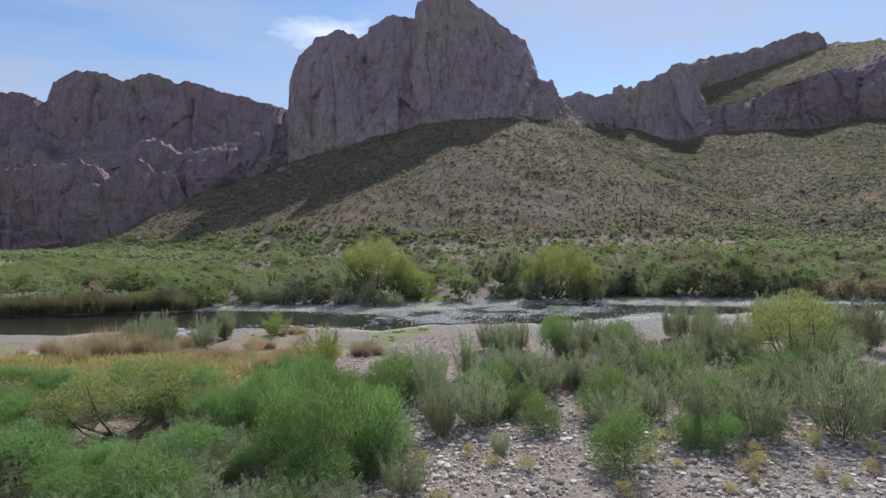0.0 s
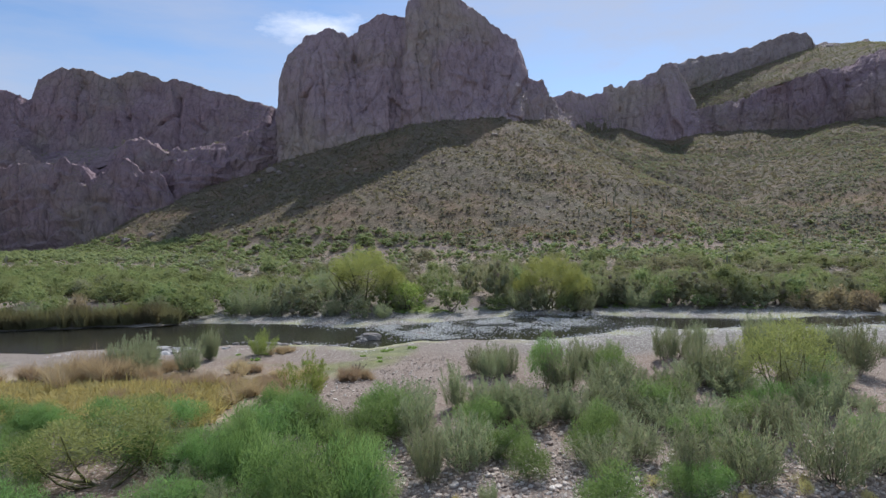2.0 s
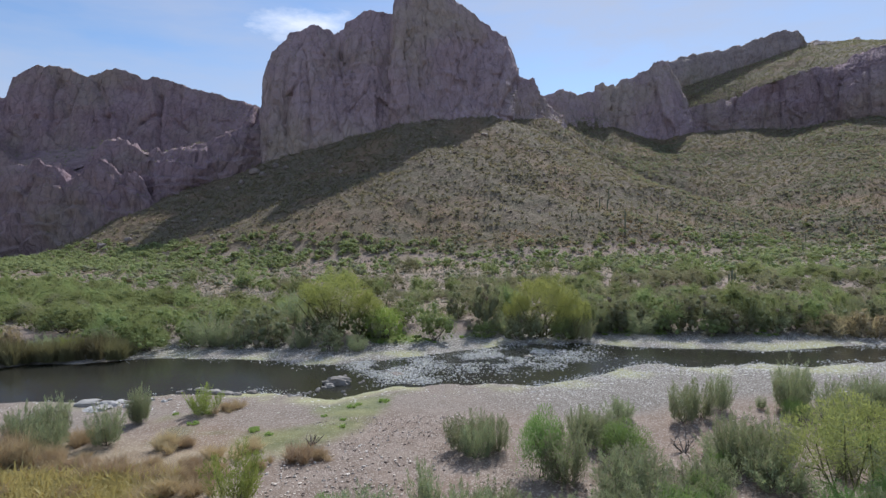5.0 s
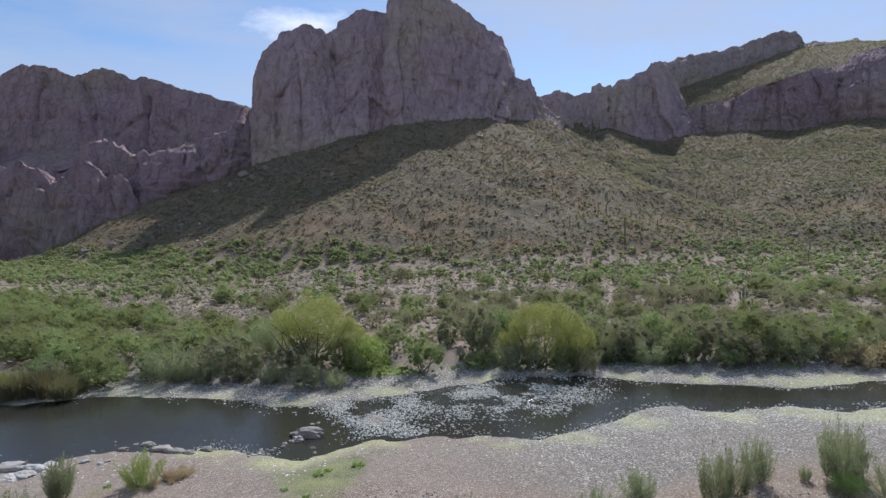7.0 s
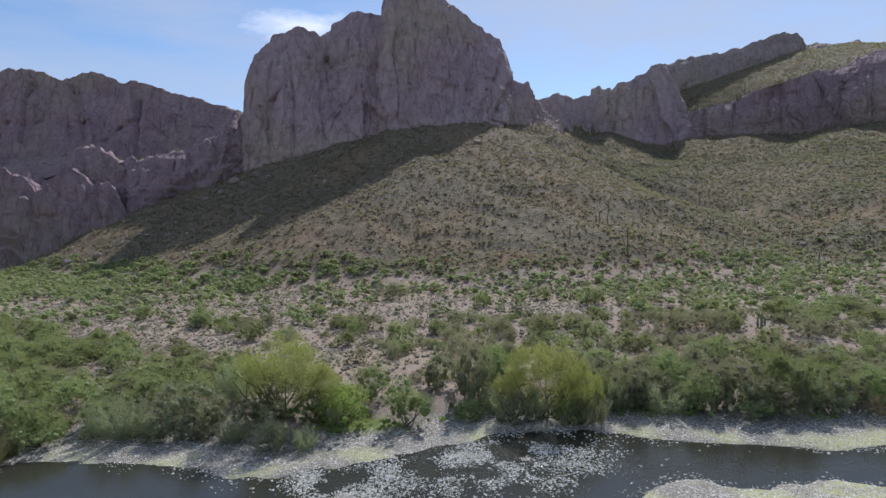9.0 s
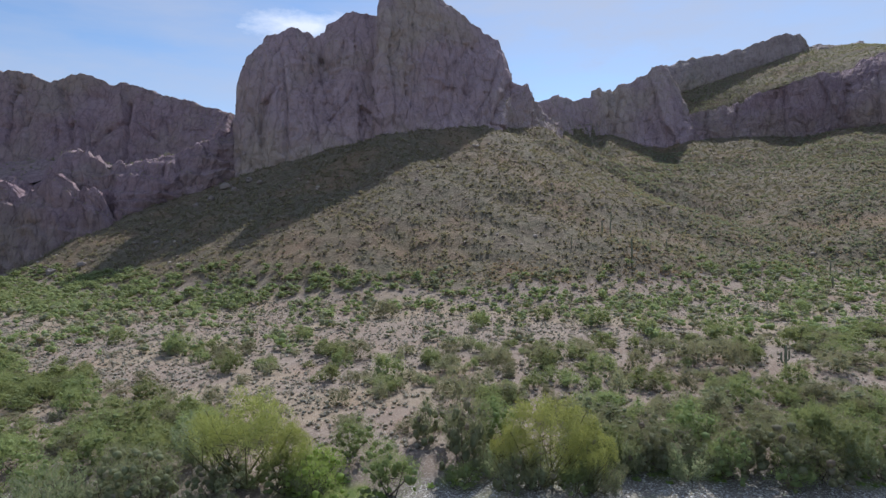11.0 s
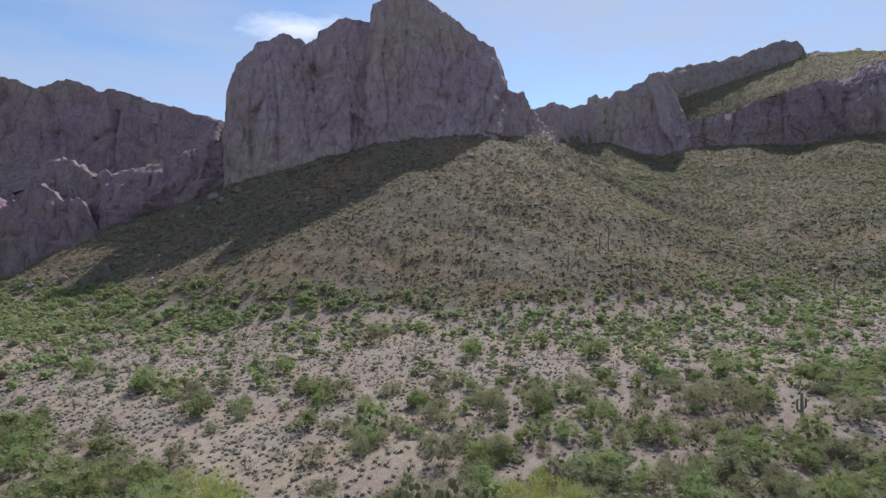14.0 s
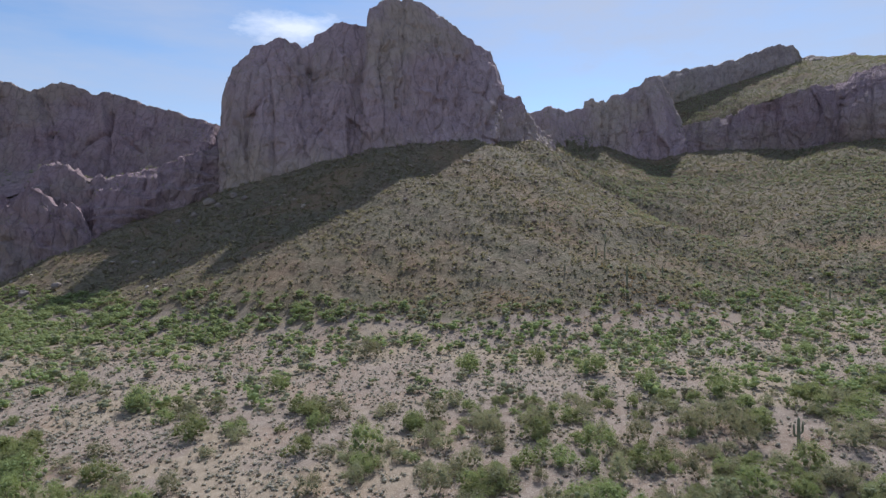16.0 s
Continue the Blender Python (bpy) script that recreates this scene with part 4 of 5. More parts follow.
NEAR += [
    ("A", 22.1, 32.9, 2.3, 2.9),
    ("P", 16.2, 19.1, 5.2, 4.6),
    ("A", 26.1, 30.0, 4.3, 2.9),
    ("A", -1.4, 17.8, 1.7, 2.6),
    ("A", 1.0, 16.9, 4.2, 2.2),
    ("A", -3.6, 16.5, 3.2, 2.2),
    ("W", -9.6, 19.4, 2.8, 2.9),
    ("B", 12.2, 22.2, 1.7, 1.1),
    ("D", -8.1, 24.3, 2.3, 1.6),
    ("D", -14.7, 33.2, 1.2, 0.7),
    ("A", -19.7, 30.7, 1.7, 2.4),
    ("A", -19.3, 26.7, 2.3, 2.6),
    ("A", -23.6, 27.4, 4.0, 3.3),
    ("D", -23.3, 23.7, 3.6, 3.3),
    ("D", -26.2, 24.0, 3.4, 3.0),
]
NEAR += [
    ("D", -24.8, 24.8, 3.2, 3.2),
    ("D", -21.6, 24.3, 3.0, 2.5),
    ("D", -28.4, 24.6, 3.0, 2.4),
    ("D", -20.2, 23.2, 2.9, 1.2),
    ("D", -16.2, 22.4, 3.1, 1.6),
    ("D", -15.9, 26.1, 2.6, 1.5),
    ("D", -12.5, 21.8, 1.7, 1.3),
    ("D", -20.8, 27.3, 2.0, 1.7),
    ("D", -13.1, 20.1, 3.1, 1.6),
    ("A", 18.7, 19.9, 3.1, 2.3),
    ("W", -16.2, 32.1, 2.3, 2.3),
    ("A", -19.6, 30.7, 1.7, 2.6),
    ("A", 13.3, 29.0, 2.3, 3.1),
    ("A", 16.5, 31.1, 2.2, 2.7),
    ("A", 20.9, 31.1, 2.8, 3.6),
]
NEAR += [
    ("D", -15.0, 33.4, 1.7, 0.9),
    ("A", 19.1, 31.4, 0.9, 0.9),
    ("A", 23.4, 24.4, 3.3, 3.7),
    ("A", 21.4, 27.4, 3.2, 3.3),
    ("B", 13.9, 16.6, 2.6, 2.0),
    ("A", 16.2, 16.4, 2.9, 2.4),
    ("A", 10.6, 19.6, 2.6, 2.2),
    ("A", -21.6, 25.4, 2.6, 2.6),
]
BANK = [
    ("T", -30.9, 53.6, 4.5, 3.6),
    ("A", -25.4, 55.0, 5.2, 3.9),
    ("K", -19.6, 55.7, 6.3, 4.7),
    ("Y", -11.4, 57.0, 7.5, 7.0),
    ("X", -7.4, 56.6, 5.4, 4.6),
    ("T", -1.9, 56.7, 4.8, 4.9),
    ("K", 3.7, 60.5, 5.7, 6.3),
    ("Y", 10.5, 58.0, 6.8, 7.0),
    ("A", 16.5, 59.6, 3.4, 3.4),
    ("K", 19.6, 60.8, 5.2, 4.3),
    ("T", 24.0, 58.2, 4.6, 4.3),
    ("K", 27.9, 58.8, 6.7, 4.7),
    ("T", 32.4, 58.5, 5.5, 5.3),
    ("T", 36.2, 58.8, 5.0, 4.2),
    ("H", 40.2, 56.5, 4.6, 2.6),
]
BANK += [
    ("H", 43.0, 56.2, 5.0, 2.9),
    ("H", 45.6, 55.6, 5.0, 2.6),
    ("T", -36.6, 56.1, 5.8, 4.2),
    ("T", -43.0, 58.9, 6.1, 3.9),
    ("A", -17.6, 61.1, 5.5, 4.6),
    ("T", -5.5, 61.7, 4.9, 3.7),
    ("K", 0.8, 64.5, 4.5, 4.5),
    ("T", 7.2, 64.0, 5.1, 5.1),
    ("K", 13.7, 61.8, 5.5, 4.9),
    ("T", 23.3, 62.7, 5.6, 4.4),
    ("T", 30.9, 60.4, 4.8, 4.8),
    ("T", -34.0, 56.5, 4.6, 3.4),
    ("F", -38.5, 59.0, 5.0, 3.0),
    ("T", -28.4, 57.4, 4.4, 3.6),
    ("K", -22.6, 58.4, 5.0, 4.0),
    ("F", -32.5, 60.5, 5.2, 3.2),
    ("F", -26.0, 62.0, 5.0, 3.0),
]
BENCH = [
    ("M", -37.4, 100.8, 6.7, 3.8),
    ("M", -25.8, 89.7, 5.3, 3.1),
    ("M", -50.9, 109.8, 5.2, 3.1),
    ("M", -31.9, 95.6, 3.7, 2.2),
    ("M", -4.9, 84.2, 5.0, 3.7),
    ("C", -9.3, 95.9, 5.2, 2.9),
    ("M", -11.5, 92.2, 3.5, 2.8),
    ("C", 15.0, 88.6, 5.7, 3.7),
    ("C", 3.3, 94.4, 4.0, 3.3),
    ("M", 43.7, 100.2, 7.8, 4.3),
    ("C", 33.9, 86.3, 5.5, 4.2),
    ("M", 33.9, 103.8, 4.5, 2.9),
    ("M", 28.6, 113.2, 7.3, 3.6),
    ("M", -11.7, 84.1, 4.3, 2.5),
    ("C", 3.2, 74.1, 4.7, 3.4),
]
BENCH += [
    ("C", -4.9, 77.0, 3.3, 2.2),
    ("C", 9.2, 87.4, 4.6, 3.3),
    ("M", 20.6, 83.1, 4.9, 3.1),
    ("C", 26.1, 84.6, 3.8, 3.1),
    ("C", 37.6, 82.2, 4.8, 3.6),
    ("M", 51.2, 93.3, 6.4, 3.6),
    ("C", 47.7, 81.6, 5.4, 3.6),
    ("M", 41.2, 77.4, 4.4, 2.8),
    ("C", 28.2, 75.3, 3.7, 3.2),
    ("M", 32.7, 72.6, 4.6, 3.0),
    ("M", -43.0, 87.5, 3.3, 2.3),
    ("C", -34.1, 84.5, 3.1, 1.7),
    ("M", -38.5, 79.4, 5.2, 2.9),
    ("C", -20.2, 89.0, 3.3, 2.0),
    ("M", -20.9, 109.0, 4.3, 3.0),
]
BENCH += [
    ("C", -9.5, 130.4, 6.5, 4.3),
    ("M", 9.2, 117.7, 4.8, 3.8),
    ("M", 21.7, 123.1, 5.0, 3.5),
    ("M", 29.4, 95.9, 2.2, 2.2),
    ("M", 58.9, 92.8, 6.4, 2.8),
    ("C", 21.2, 75.7, 3.8, 3.2),
    ("M", 12.4, 78.9, 3.4, 2.3),
    ("C", 7.2, 79.2, 3.4, 2.6),
    ("M", 69.0, 121.7, 6.9, 3.0),
    ("C", -8.5, 74.6, 3.2, 2.1),
    ("C", 3.8, 84.1, 3.1, 2.5),
]
for k in range(15):
    x = 13.5 + 2.4 * k
    BANK.append(("KTKAK"[k % 5], x, float(np.interp(x, FAR_X, FAR_Y)) + 6.0 + 0.5 * (k % 3), 3.8 + 0.5 * (k % 4), 3.2 + 0.5 * (k % 3)))
for k, x in enumerate([-27.5, -24, -21.5, -18.5, -15.5, -12, -9.5, 3.5, 6.5, 9.5, 12.0]):
    BANK.append(("TAKKAKA"[k % 7], x, float(np.interp(x, FAR_X, FAR_Y)) + 4.4 + 0.5 * (k % 2), 2.8 + 0.5 * (k % 3), 2.0 + 0.5 * (k % 3)))
for k in range(13):
    x = -62 + 2.45 * k
    BANK.append(("R", x, float(np.interp(x, FAR_X, FAR_Y)) + 0.8 + 0.5 * (k % 2), 4.0, 2.4 + 0.3 * (k % 3)))
for k in range(12):
    x = -61 + 2.6 * k
    BANK.append(("ATHAW"[k % 5], x, float(np.interp(x, FAR_X, FAR_Y)) + 2.2 + 0.6 * (k % 3), 2.8 + 0.4 * (k % 3), 2.4 + 0.35 * (k % 4)))
for kind, x, y, wide, tall in NEAR + BANK + BENCH:
    if kind in "AB" and wide > 3.4 and y < 40:
        for k in range(4):
            a = 1.57 * k + rnd.uniform(-0.4, 0.4)
            plant(kind, x + 0.24 * wide * math.cos(a), y + 0.24 * wide * math.sin(a), wide * rnd.uniform(0.5, 0.62), tall * rnd.uniform(0.7, 0.95))
    elif kind == "D" and y < 30:
        plant("D", x, y, wide * 0.8, tall * rnd.uniform(0.75, 1.0))
        plant("D", x + 0.4 * wide, y + rnd.uniform(-0.5, 0.7), wide * 0.55, tall * 0.65)
    elif kind == "Y":
        plant("Y", x - 0.6, y, wide * 1.15, tall * 1.02, 2)
        plant("Y", x + 2.3, y - 0.5, wide * 0.62, tall * 0.74, 2)
        plant("Y", x - 2.8, y + 0.6, wide * 0.55, tall * 0.70, 2)
        for k, side in enumerate((-1, -0.4, 0.4, 1)):
            plant("KKTA"[k], x + side * 0.5 * wide, y - rnd.uniform(0.3, 1.5), rnd.uniform(3.2, 4.4), rnd.uniform(2.6, 3.6))
    else:
        plant(kind, x, y, wide, tall)


def spread(n, x0, x1, y0, y1, rng, keep=None):
    x, y = rng.uniform(x0, x1, n), rng.uniform(y0, y1, n)
    if keep is not None:
        ok = rng.uniform(0, 1, n) < keep(x, y)
        x, y = x[ok], y[ok]
    return x, y


def in_view(x, y, margin=8):
    return (np.abs(x) < 0.85 * (y + 14) + margin)


def scatter(name, label, category, shapes, mat, x, y, size, rng, sink=0.0, soft=False, squash=None, lift=None):
    """Many small things as one mesh: copies of a few shapes, each turned and sized."""
    z = height(x, y) if lift is None else lift
    turn = rng.uniform(0, 2 * np.pi, len(x))
    which = rng.integers(len(shapes), size=len(x))
    verts, faces, n = [], {}, 0
    flat = np.ones(len(x)) if squash is None else squash
    for k, (v, f) in enumerate(shapes):
        at = np.nonzero(which == k)[0]
        c, s = np.cos(turn[at])[:, None], np.sin(turn[at])[:, None]
        g = size[at][:, None]
        p = np.stack([(v[:, 0] * c - v[:, 1] * s) * g + x[at][:, None], (v[:, 0] * s + v[:, 1] * c) * g + y[at][:, None], (v[:, 2] - sink) * g * flat[at][:, None] + z[at][:, None]], -1)
        verts.append(p.reshape(-1, 3))
        for part_f in f if isinstance(f, list) else [f]:
            faces.setdefault(part_f.shape[1], []).append((part_f[None] + n + len(v) * np.arange(len(at))[:, None, None]).reshape(-1, part_f.shape[1]))
        n += len(at) * len(v)
    groups = [np.concatenate(g) for g in faces.values()]
    return tagged(new(name, mesh_of(name, np.concatenate(verts), groups, mat, soft)), label, category, kind="stuff")


def light_shrub(seed, mounds, leaves, leaf=1.0):
    """A far-off shrub of width and height 1: leaves in a few ragged mounds."""
    rng = np.random.default_rng(seed)
    a = rng.uniform(0, 6.3, mounds)
    q = 0.28 * np.sqrt(rng.uniform(0, 1, mounds))
    centre = np.stack([q * np.cos(a), q * np.sin(a), rng.uniform(0.15, 0.5, mounds)], 1)
    size = rng.uniform(0.22, 0.32, mounds)
    k = rng.integers(mounds, size=leaves)
    way = unit(rng.normal(size=(leaves, 3)) + (0, 0, 0.3))
    p = centre[k] + way * size[k][:, None] * rng.uniform(0.3, 1.0, (leaves, 1))
    p[:, 2] = np.maximum(p[:, 2], 0.02)
    twigs = blades(p, unit(way + rng.normal(size=(leaves, 3)) * 0.7 + (0, 0, 0.3)), 0.26 * leaf, 0.12 * leaf, rng, way + (0, 0, 0.3))
    return joined([twigs] + [clump_core(centre[j], size[j] * np.array([0.5, 0.5, 0.42]), rng) for j in range(mounds)])


def tuft_shape(seed, leaves, leaf, heart=1.0):
    """A very small or far-off shrub: a low uneven mound with a few twigs standing out of it."""
    rng = np.random.default_rng(seed)
    a = np.arange(4) * 1.5708 + rng.uniform(-0.35, 0.35, 4)
    r = heart * rng.uniform(0.18, 0.34, 4)
    v = np.stack([np.r_[r * np.cos(a), 0.1 * rng.normal(), 0], np.r_[r * np.sin(a), 0.1 * rng.normal(), 0], np.r_[rng.uniform(0.08, 0.2, 4), heart * rng.uniform(0.32, 0.48), -0.1]], 1)
    f = np.array([(k, (k + 1) % 4, 4) for k in range(4)] + [((k + 1) % 4, k, 5) for k in range(4)])
    way = unit(rng.normal(size=(leaves, 3)) * (1, 1, 0.5) + (0, 0, 0.8))
    p = way * (0.34, 0.34, 0.34) * rng.uniform(0.7, 1.1, (leaves, 1)) + (0, 0, 0.08)
    return joined([blades(p, unit(way + 0.5 * rng.normal(size=(leaves, 3))), 0.24 * leaf, 0.09 * leaf, rng, way), (v, f)])


rng = np.random.default_rng(3)


def wash(x, y):
    """How far a place lies beyond the middle of the dry wash that crosses the bench."""
    return ((x + 36) * 31 + (y - 91) * 44) / 53.8


def bare(x, y):
    """1 on the open sand of the bench."""
    return np.exp(-((wash(x, y) / 8.5) ** 4)) * smooth(-6, -14, x)


taken = np.array([(r[1], r[2]) for r in NEAR + BANK + BENCH])


def free(x, y, gap):
    return np.array([np.hypot(*(taken - (a, b)).T).min() > gap for a, b in zip(x, y)])


# the bench beyond the river: shrubs one by one
x, y = spread(900, -75, 85, 63, 101, rng, lambda x, y: in_view(x, y) * (1 - 0.95 * bare(x, y)) * np.clip(0.52 + 0.5 * flat_noise(x, y, 16, 61) + 0.25 * smooth(0, 40, x), 0.16, 1))
ok = free(x, y, 2.2)
for a, b in zip(x[ok], y[ok]):
    g = 0.5 + 0.8 * rng.uniform() ** 1.5
    k = "M" if rng.uniform() < 0.38 else "C"
    w = (3.9 if k == "M" else 3.3) * g
    plant(k, float(a), float(b), w, w * rng.uniform(0.45, 0.65))
# the thick green belt behind the far bank
x, y = spread(330, -95, -18, 53, 112, rng, lambda x, y: in_view(x, y) * (y > np.interp(x, FAR_X, FAR_Y) + 4) * (wash(x, y) < -9))
ok = free(x, y, 2.0)
for a, b in zip(x[ok], y[ok]):
    plant("F", float(a), float(b), rng.uniform(3.8, 6.0), rng.uniform(2.2, 3.4))
x, y = spread(46, 14, 66, 59, 72, rng, in_view)
for a, b in zip(x, y):
    plant("FMCK"[int(rng.integers(4))], float(a), float(b), rng.uniform(2.6, 4.4), rng.uniform(1.8, 3.0))

# the near flat, between the plants already set
def near_fill(n, x0, x1, y0, y1, kinds, wide, tall, gap):
    x, y = spread(n, x0, x1, y0, y1, rng, lambda x, y: (np.abs(x + 1) < 0.86 * (y + 12) + 3) * (np.hypot(x + 13.4, y - 8.0) > 2.3))
    ok = free(x, y, gap)
    for a, b in zip(x[ok], y[ok]):
        g = rng.uniform(0.75, 1.25)
        plant(kinds[int(rng.integers(len(kinds)))], float(a), float(b), rng.uniform(*wide) * g, rng.uniform(*tall) * g)


near_fill(160, -30, -4.2, -1.0, 14.8, "BBBBAAA", (2.2, 3.2), (1.0, 1.7), 1.15)
near_fill(46, -4, 22, 9.3, 18.5, "AAAAB", (1.8, 2.8), (1.1, 1.9), 1.1)
near_fill(18, 7, 34, 18.5, 31, "AAAAB", (2.0, 3.2), (1.4, 2.2), 1.6)
near_fill(34, -3.2, 17, 2.5, 9.0, "E", (0.5, 0.9), (0.35, 0.55), 0.8)
near_fill(22, -20.5, -9.5, 18, 25.5, "D", (1.0, 1.7), (0.6, 1.0), 1.3)

# bare dead shrubs
def dead_shrub(seed, wide, tall):
    r = np.random.default_rng(seed)
    limbs = []
    for k in range(9):
        a, out = r.uniform(0, 6.3), r.uniform(0.2, 0.5) * wide
        tip = np.array([out * np.cos(a), out * np.sin(a), tall * r.uniform(0.5, 1.0)])
        path = np.array([(0, 0, -0.08), tip * (0.5, 0.5, 0.35) + 0.06 * tall * r.normal(size=3), tip])
        limbs.append(tube(path, 0.045, 0.012, 4))
        for _ in range(3):
            p0 = path[1] + (tip - path[1]) * r.uniform(0, 0.8)
            end = p0 + 0.25 * tall * (r.normal(size=3) + (0, 0, 0.6))
            limbs.append(tube([p0, (p0 + end) / 2 + 0.03 * r.normal(size=3), end], 0.016, 0.006, 3))
    return joined(limbs)


DEAD = bark_material("dead_wood", (0.11, 0.09, 0.075), (0.27, 0.235, 0.20))
for k, (x, y, wide, tall) in enumerate([(24.5, 71, 2.6, 1.8), (17.2, 77, 2.0, 1.3), (-14.8, 74, 2.2, 1.2), (-31.5, 58, 3.0, 2.2), (4.5, 82, 2.0, 1.2), (33, 80, 2.4, 1.5), (-8, 26.5, 1.5, 0.7), (11.5, 24.5, 1.6, 0.8), (-38, 60, 2.8, 2.0), (-22, 80, 1.8, 1.0)]):
    ob = tagged(new("dead_shrub", mesh_of("dead_shrub", *dead_shrub(700 + k, wide, tall), DEAD, True)), "bare grey dead shrub with brittle branches on the sand", "dead shrub", "dead shrubs")
    ob.matrix_basis = pose(x, y, float(height(np.array([x]), np.array([y]))[0]), 0, 0, 40 * k)

# grass and herbs, past counting
tuft = [grass_shape("G", 50 + s) for s in range(4)]
x, y = spread(900, -32, -13.5, 15, 22.5, rng)
scatter("yellow_grass", "yellow-green dry grass meadow on the near bank", "grass", tuft, LEAF["G"], x, y, rng.uniform(1.1, 1.9, len(x)), rng)
herb = [grass_shape("L", 60 + s) for s in range(3)]
x, y = spread(2600, -34, 46, 28, 66, rng, lambda x, y: np.where(y > np.interp(x, FAR_X, FAR_Y) + 3, smooth(4.5, 6, shore(x, y)) * smooth(10, 8, shore(x, y)) * smooth(0.0, 0.4, flat_noise(x, y, 7.0, 41)), 0.35 * smooth(3, 5, shore(x, y)) * smooth(12, 9, shore(x, y)) * smooth(0.1, 0.5, flat_noise(x, y, 7.0, 41)) * (y < 45)))
scatter("bank_herbs", "bright green herbs along the damp bank", "herbs", herb, LEAF["L"], x, y, rng.uniform(0.4, 1.0, len(x)), rng)

# farther growth, past counting
far_green = [light_shrub(s, 4, 90, 0.32) for s in range(6)]
x, y = spread(9000, -260, 230, 132, 215, rng, lambda x, y: in_view(x, y, 30) * smooth(8, 2, talus(x, y) - 4) * (0.10 + 0.60 * smooth(10, -40, x - 0.6 * (y - 160)) * smooth(140, 152, y)))
scatter("far_mesquite_woods", "dense green mesquite woods at the foot of the slope", "woods", far_green, LEAF["N"], x, y, rng.uniform(2.4, 5.0, len(x)), rng, soft=True, squash=rng.uniform(0.5, 0.8, len(x)))
x, y = spread(4200, -110, 150, 99, 175, rng, lambda x, y: in_view(x, y) * smooth(6, 3, talus(x, y) - 4) * np.clip(0.34 + 0.4 * flat_noise(x, y, 16, 61) + 0.2 * smooth(0, 60, x), 0.08, 1))
pick = rng.uniform(size=len(x)) < 0.5
for name, label, take, mat in (("far_mesquite_shrubs", "green mesquite shrubs on the far bench", pick, "N"), ("far_creosote_shrubs", "grey olive creosote shrubs on the far bench", ~pick, "C")):
    scatter(name, label, "shrubs", far_green, LEAF[mat], x[take], y[take], 1.8 + 2.4 * rng.uniform(0, 1, take.sum()) ** 1.5, rng, soft=True, squash=rng.uniform(0.6, 0.9, take.sum()))
small = [tuft_shape(20 + s, 6, 1.35, 0.7) for s in range(8)]
tufts = [tuft_shape(40 + s, 8, 1.05) for s in range(8)]
x, y = spread(36000, -90, 100, 62, 150, rng, lambda x, y: in_view(x, y) * smooth(5, 2, talus(x, y) - 3) * np.clip(0.42 + 0.22 * bare(x, y) + 0.25 * flat_noise(x, y, 8, 67), 0, 1))
scatter("bursage_scrub", "small grey bursage tufts dotted over the sand", "scrub", tufts, LEAF["U"], x, y, 0.55 + 0.6 * rng.uniform(0, 1, len(x)) ** 1.7, rng, soft=True, squash=rng.uniform(0.6, 0.95, len(x)))
x, y = spread(72000, -240, 300, 150, 400, rng, lambda x, y: in_view(x, y, 30) * smooth(1, 5, talus(x, y) - 3) * np.clip(0.75 + 0.4 * flat_noise(x, y, 30, 69), 0.3, 1))
scatter("slope_scrub", "low olive scrub scattered over the stony slope", "scrub", small, LEAF["S"], x, y, 1.1 + 1.7 * rng.uniform(0, 1, len(x)) ** 1.8, rng, soft=True, squash=rng.uniform(0.55, 0.9, len(x)))
x, y = spread(30000, 10, 330, 150, 390, rng, lambda x, y: in_view(x, y, 40) * smooth(0, 3, talus(x, y) - 2) * smooth(30, 110, x) * np.clip(0.28 + 0.9 * flat_noise(x, y, 35, 79), 0.05, 1))
scatter("slope_green_scrub", "grey-green taller scrub in the hollows of the slope", "scrub", small, LEAF["V"], x, y, 1.2 + 1.8 * rng.uniform(0, 1, len(x)), rng, soft=True, squash=rng.uniform(0.6, 0.9, len(x)))
x, y = spread(20000, -30, 190, 150, 240, rng, lambda x, y: in_view(x, y, 20) * smooth(1, 4, talus(x, y) - 3) * smooth(16, 6, talus(x, y)) * np.clip(0.25 + 0.9 * flat_noise(x, y, 14, 85), 0, 1) * smooth(-30, 30, x))
scatter("slope_dry_grass", "tan dry grass at the foot of the slope", "grass", small, LEAF["Q"], x, y, 0.7 + 1.0 * rng.uniform(0, 1, len(x)), rng, soft=True, squash=rng.uniform(0.5, 0.8, len(x)))
spots = np.concatenate([p[rng.integers(len(p), size=k)] for p, k in zip(LEDGES, (6500, 500, 1100))]) + np.array([1, 1, 0]) * rng.normal(size=(8100, 3))
scatter("ledge_scrub", "olive scrub on the rock ledges", "scrub", small, LEAF["C"], spots[:, 0], spots[:, 1], rng.uniform(1.0, 2.5, len(spots)), rng, soft=True, squash=rng.uniform(0.55, 0.9, len(spots)), lift=spots[:, 2])

spots = np.concatenate([p[rng.integers(len(p), size=min(len(p), 900))] for p in LEDGE_SPOTS.values() if len(p)])
scatter("cliff_scrub", "small olive shrubs rooted on ledges of the rock faces", "scrub", small, LEAF["S"], spots[:, 0], spots[:, 1], rng.uniform(0.5, 1.5, len(spots)), rng, soft=True, squash=rng.uniform(0.55, 0.9, len(spots)), lift=spots[:, 2] - 0.1)

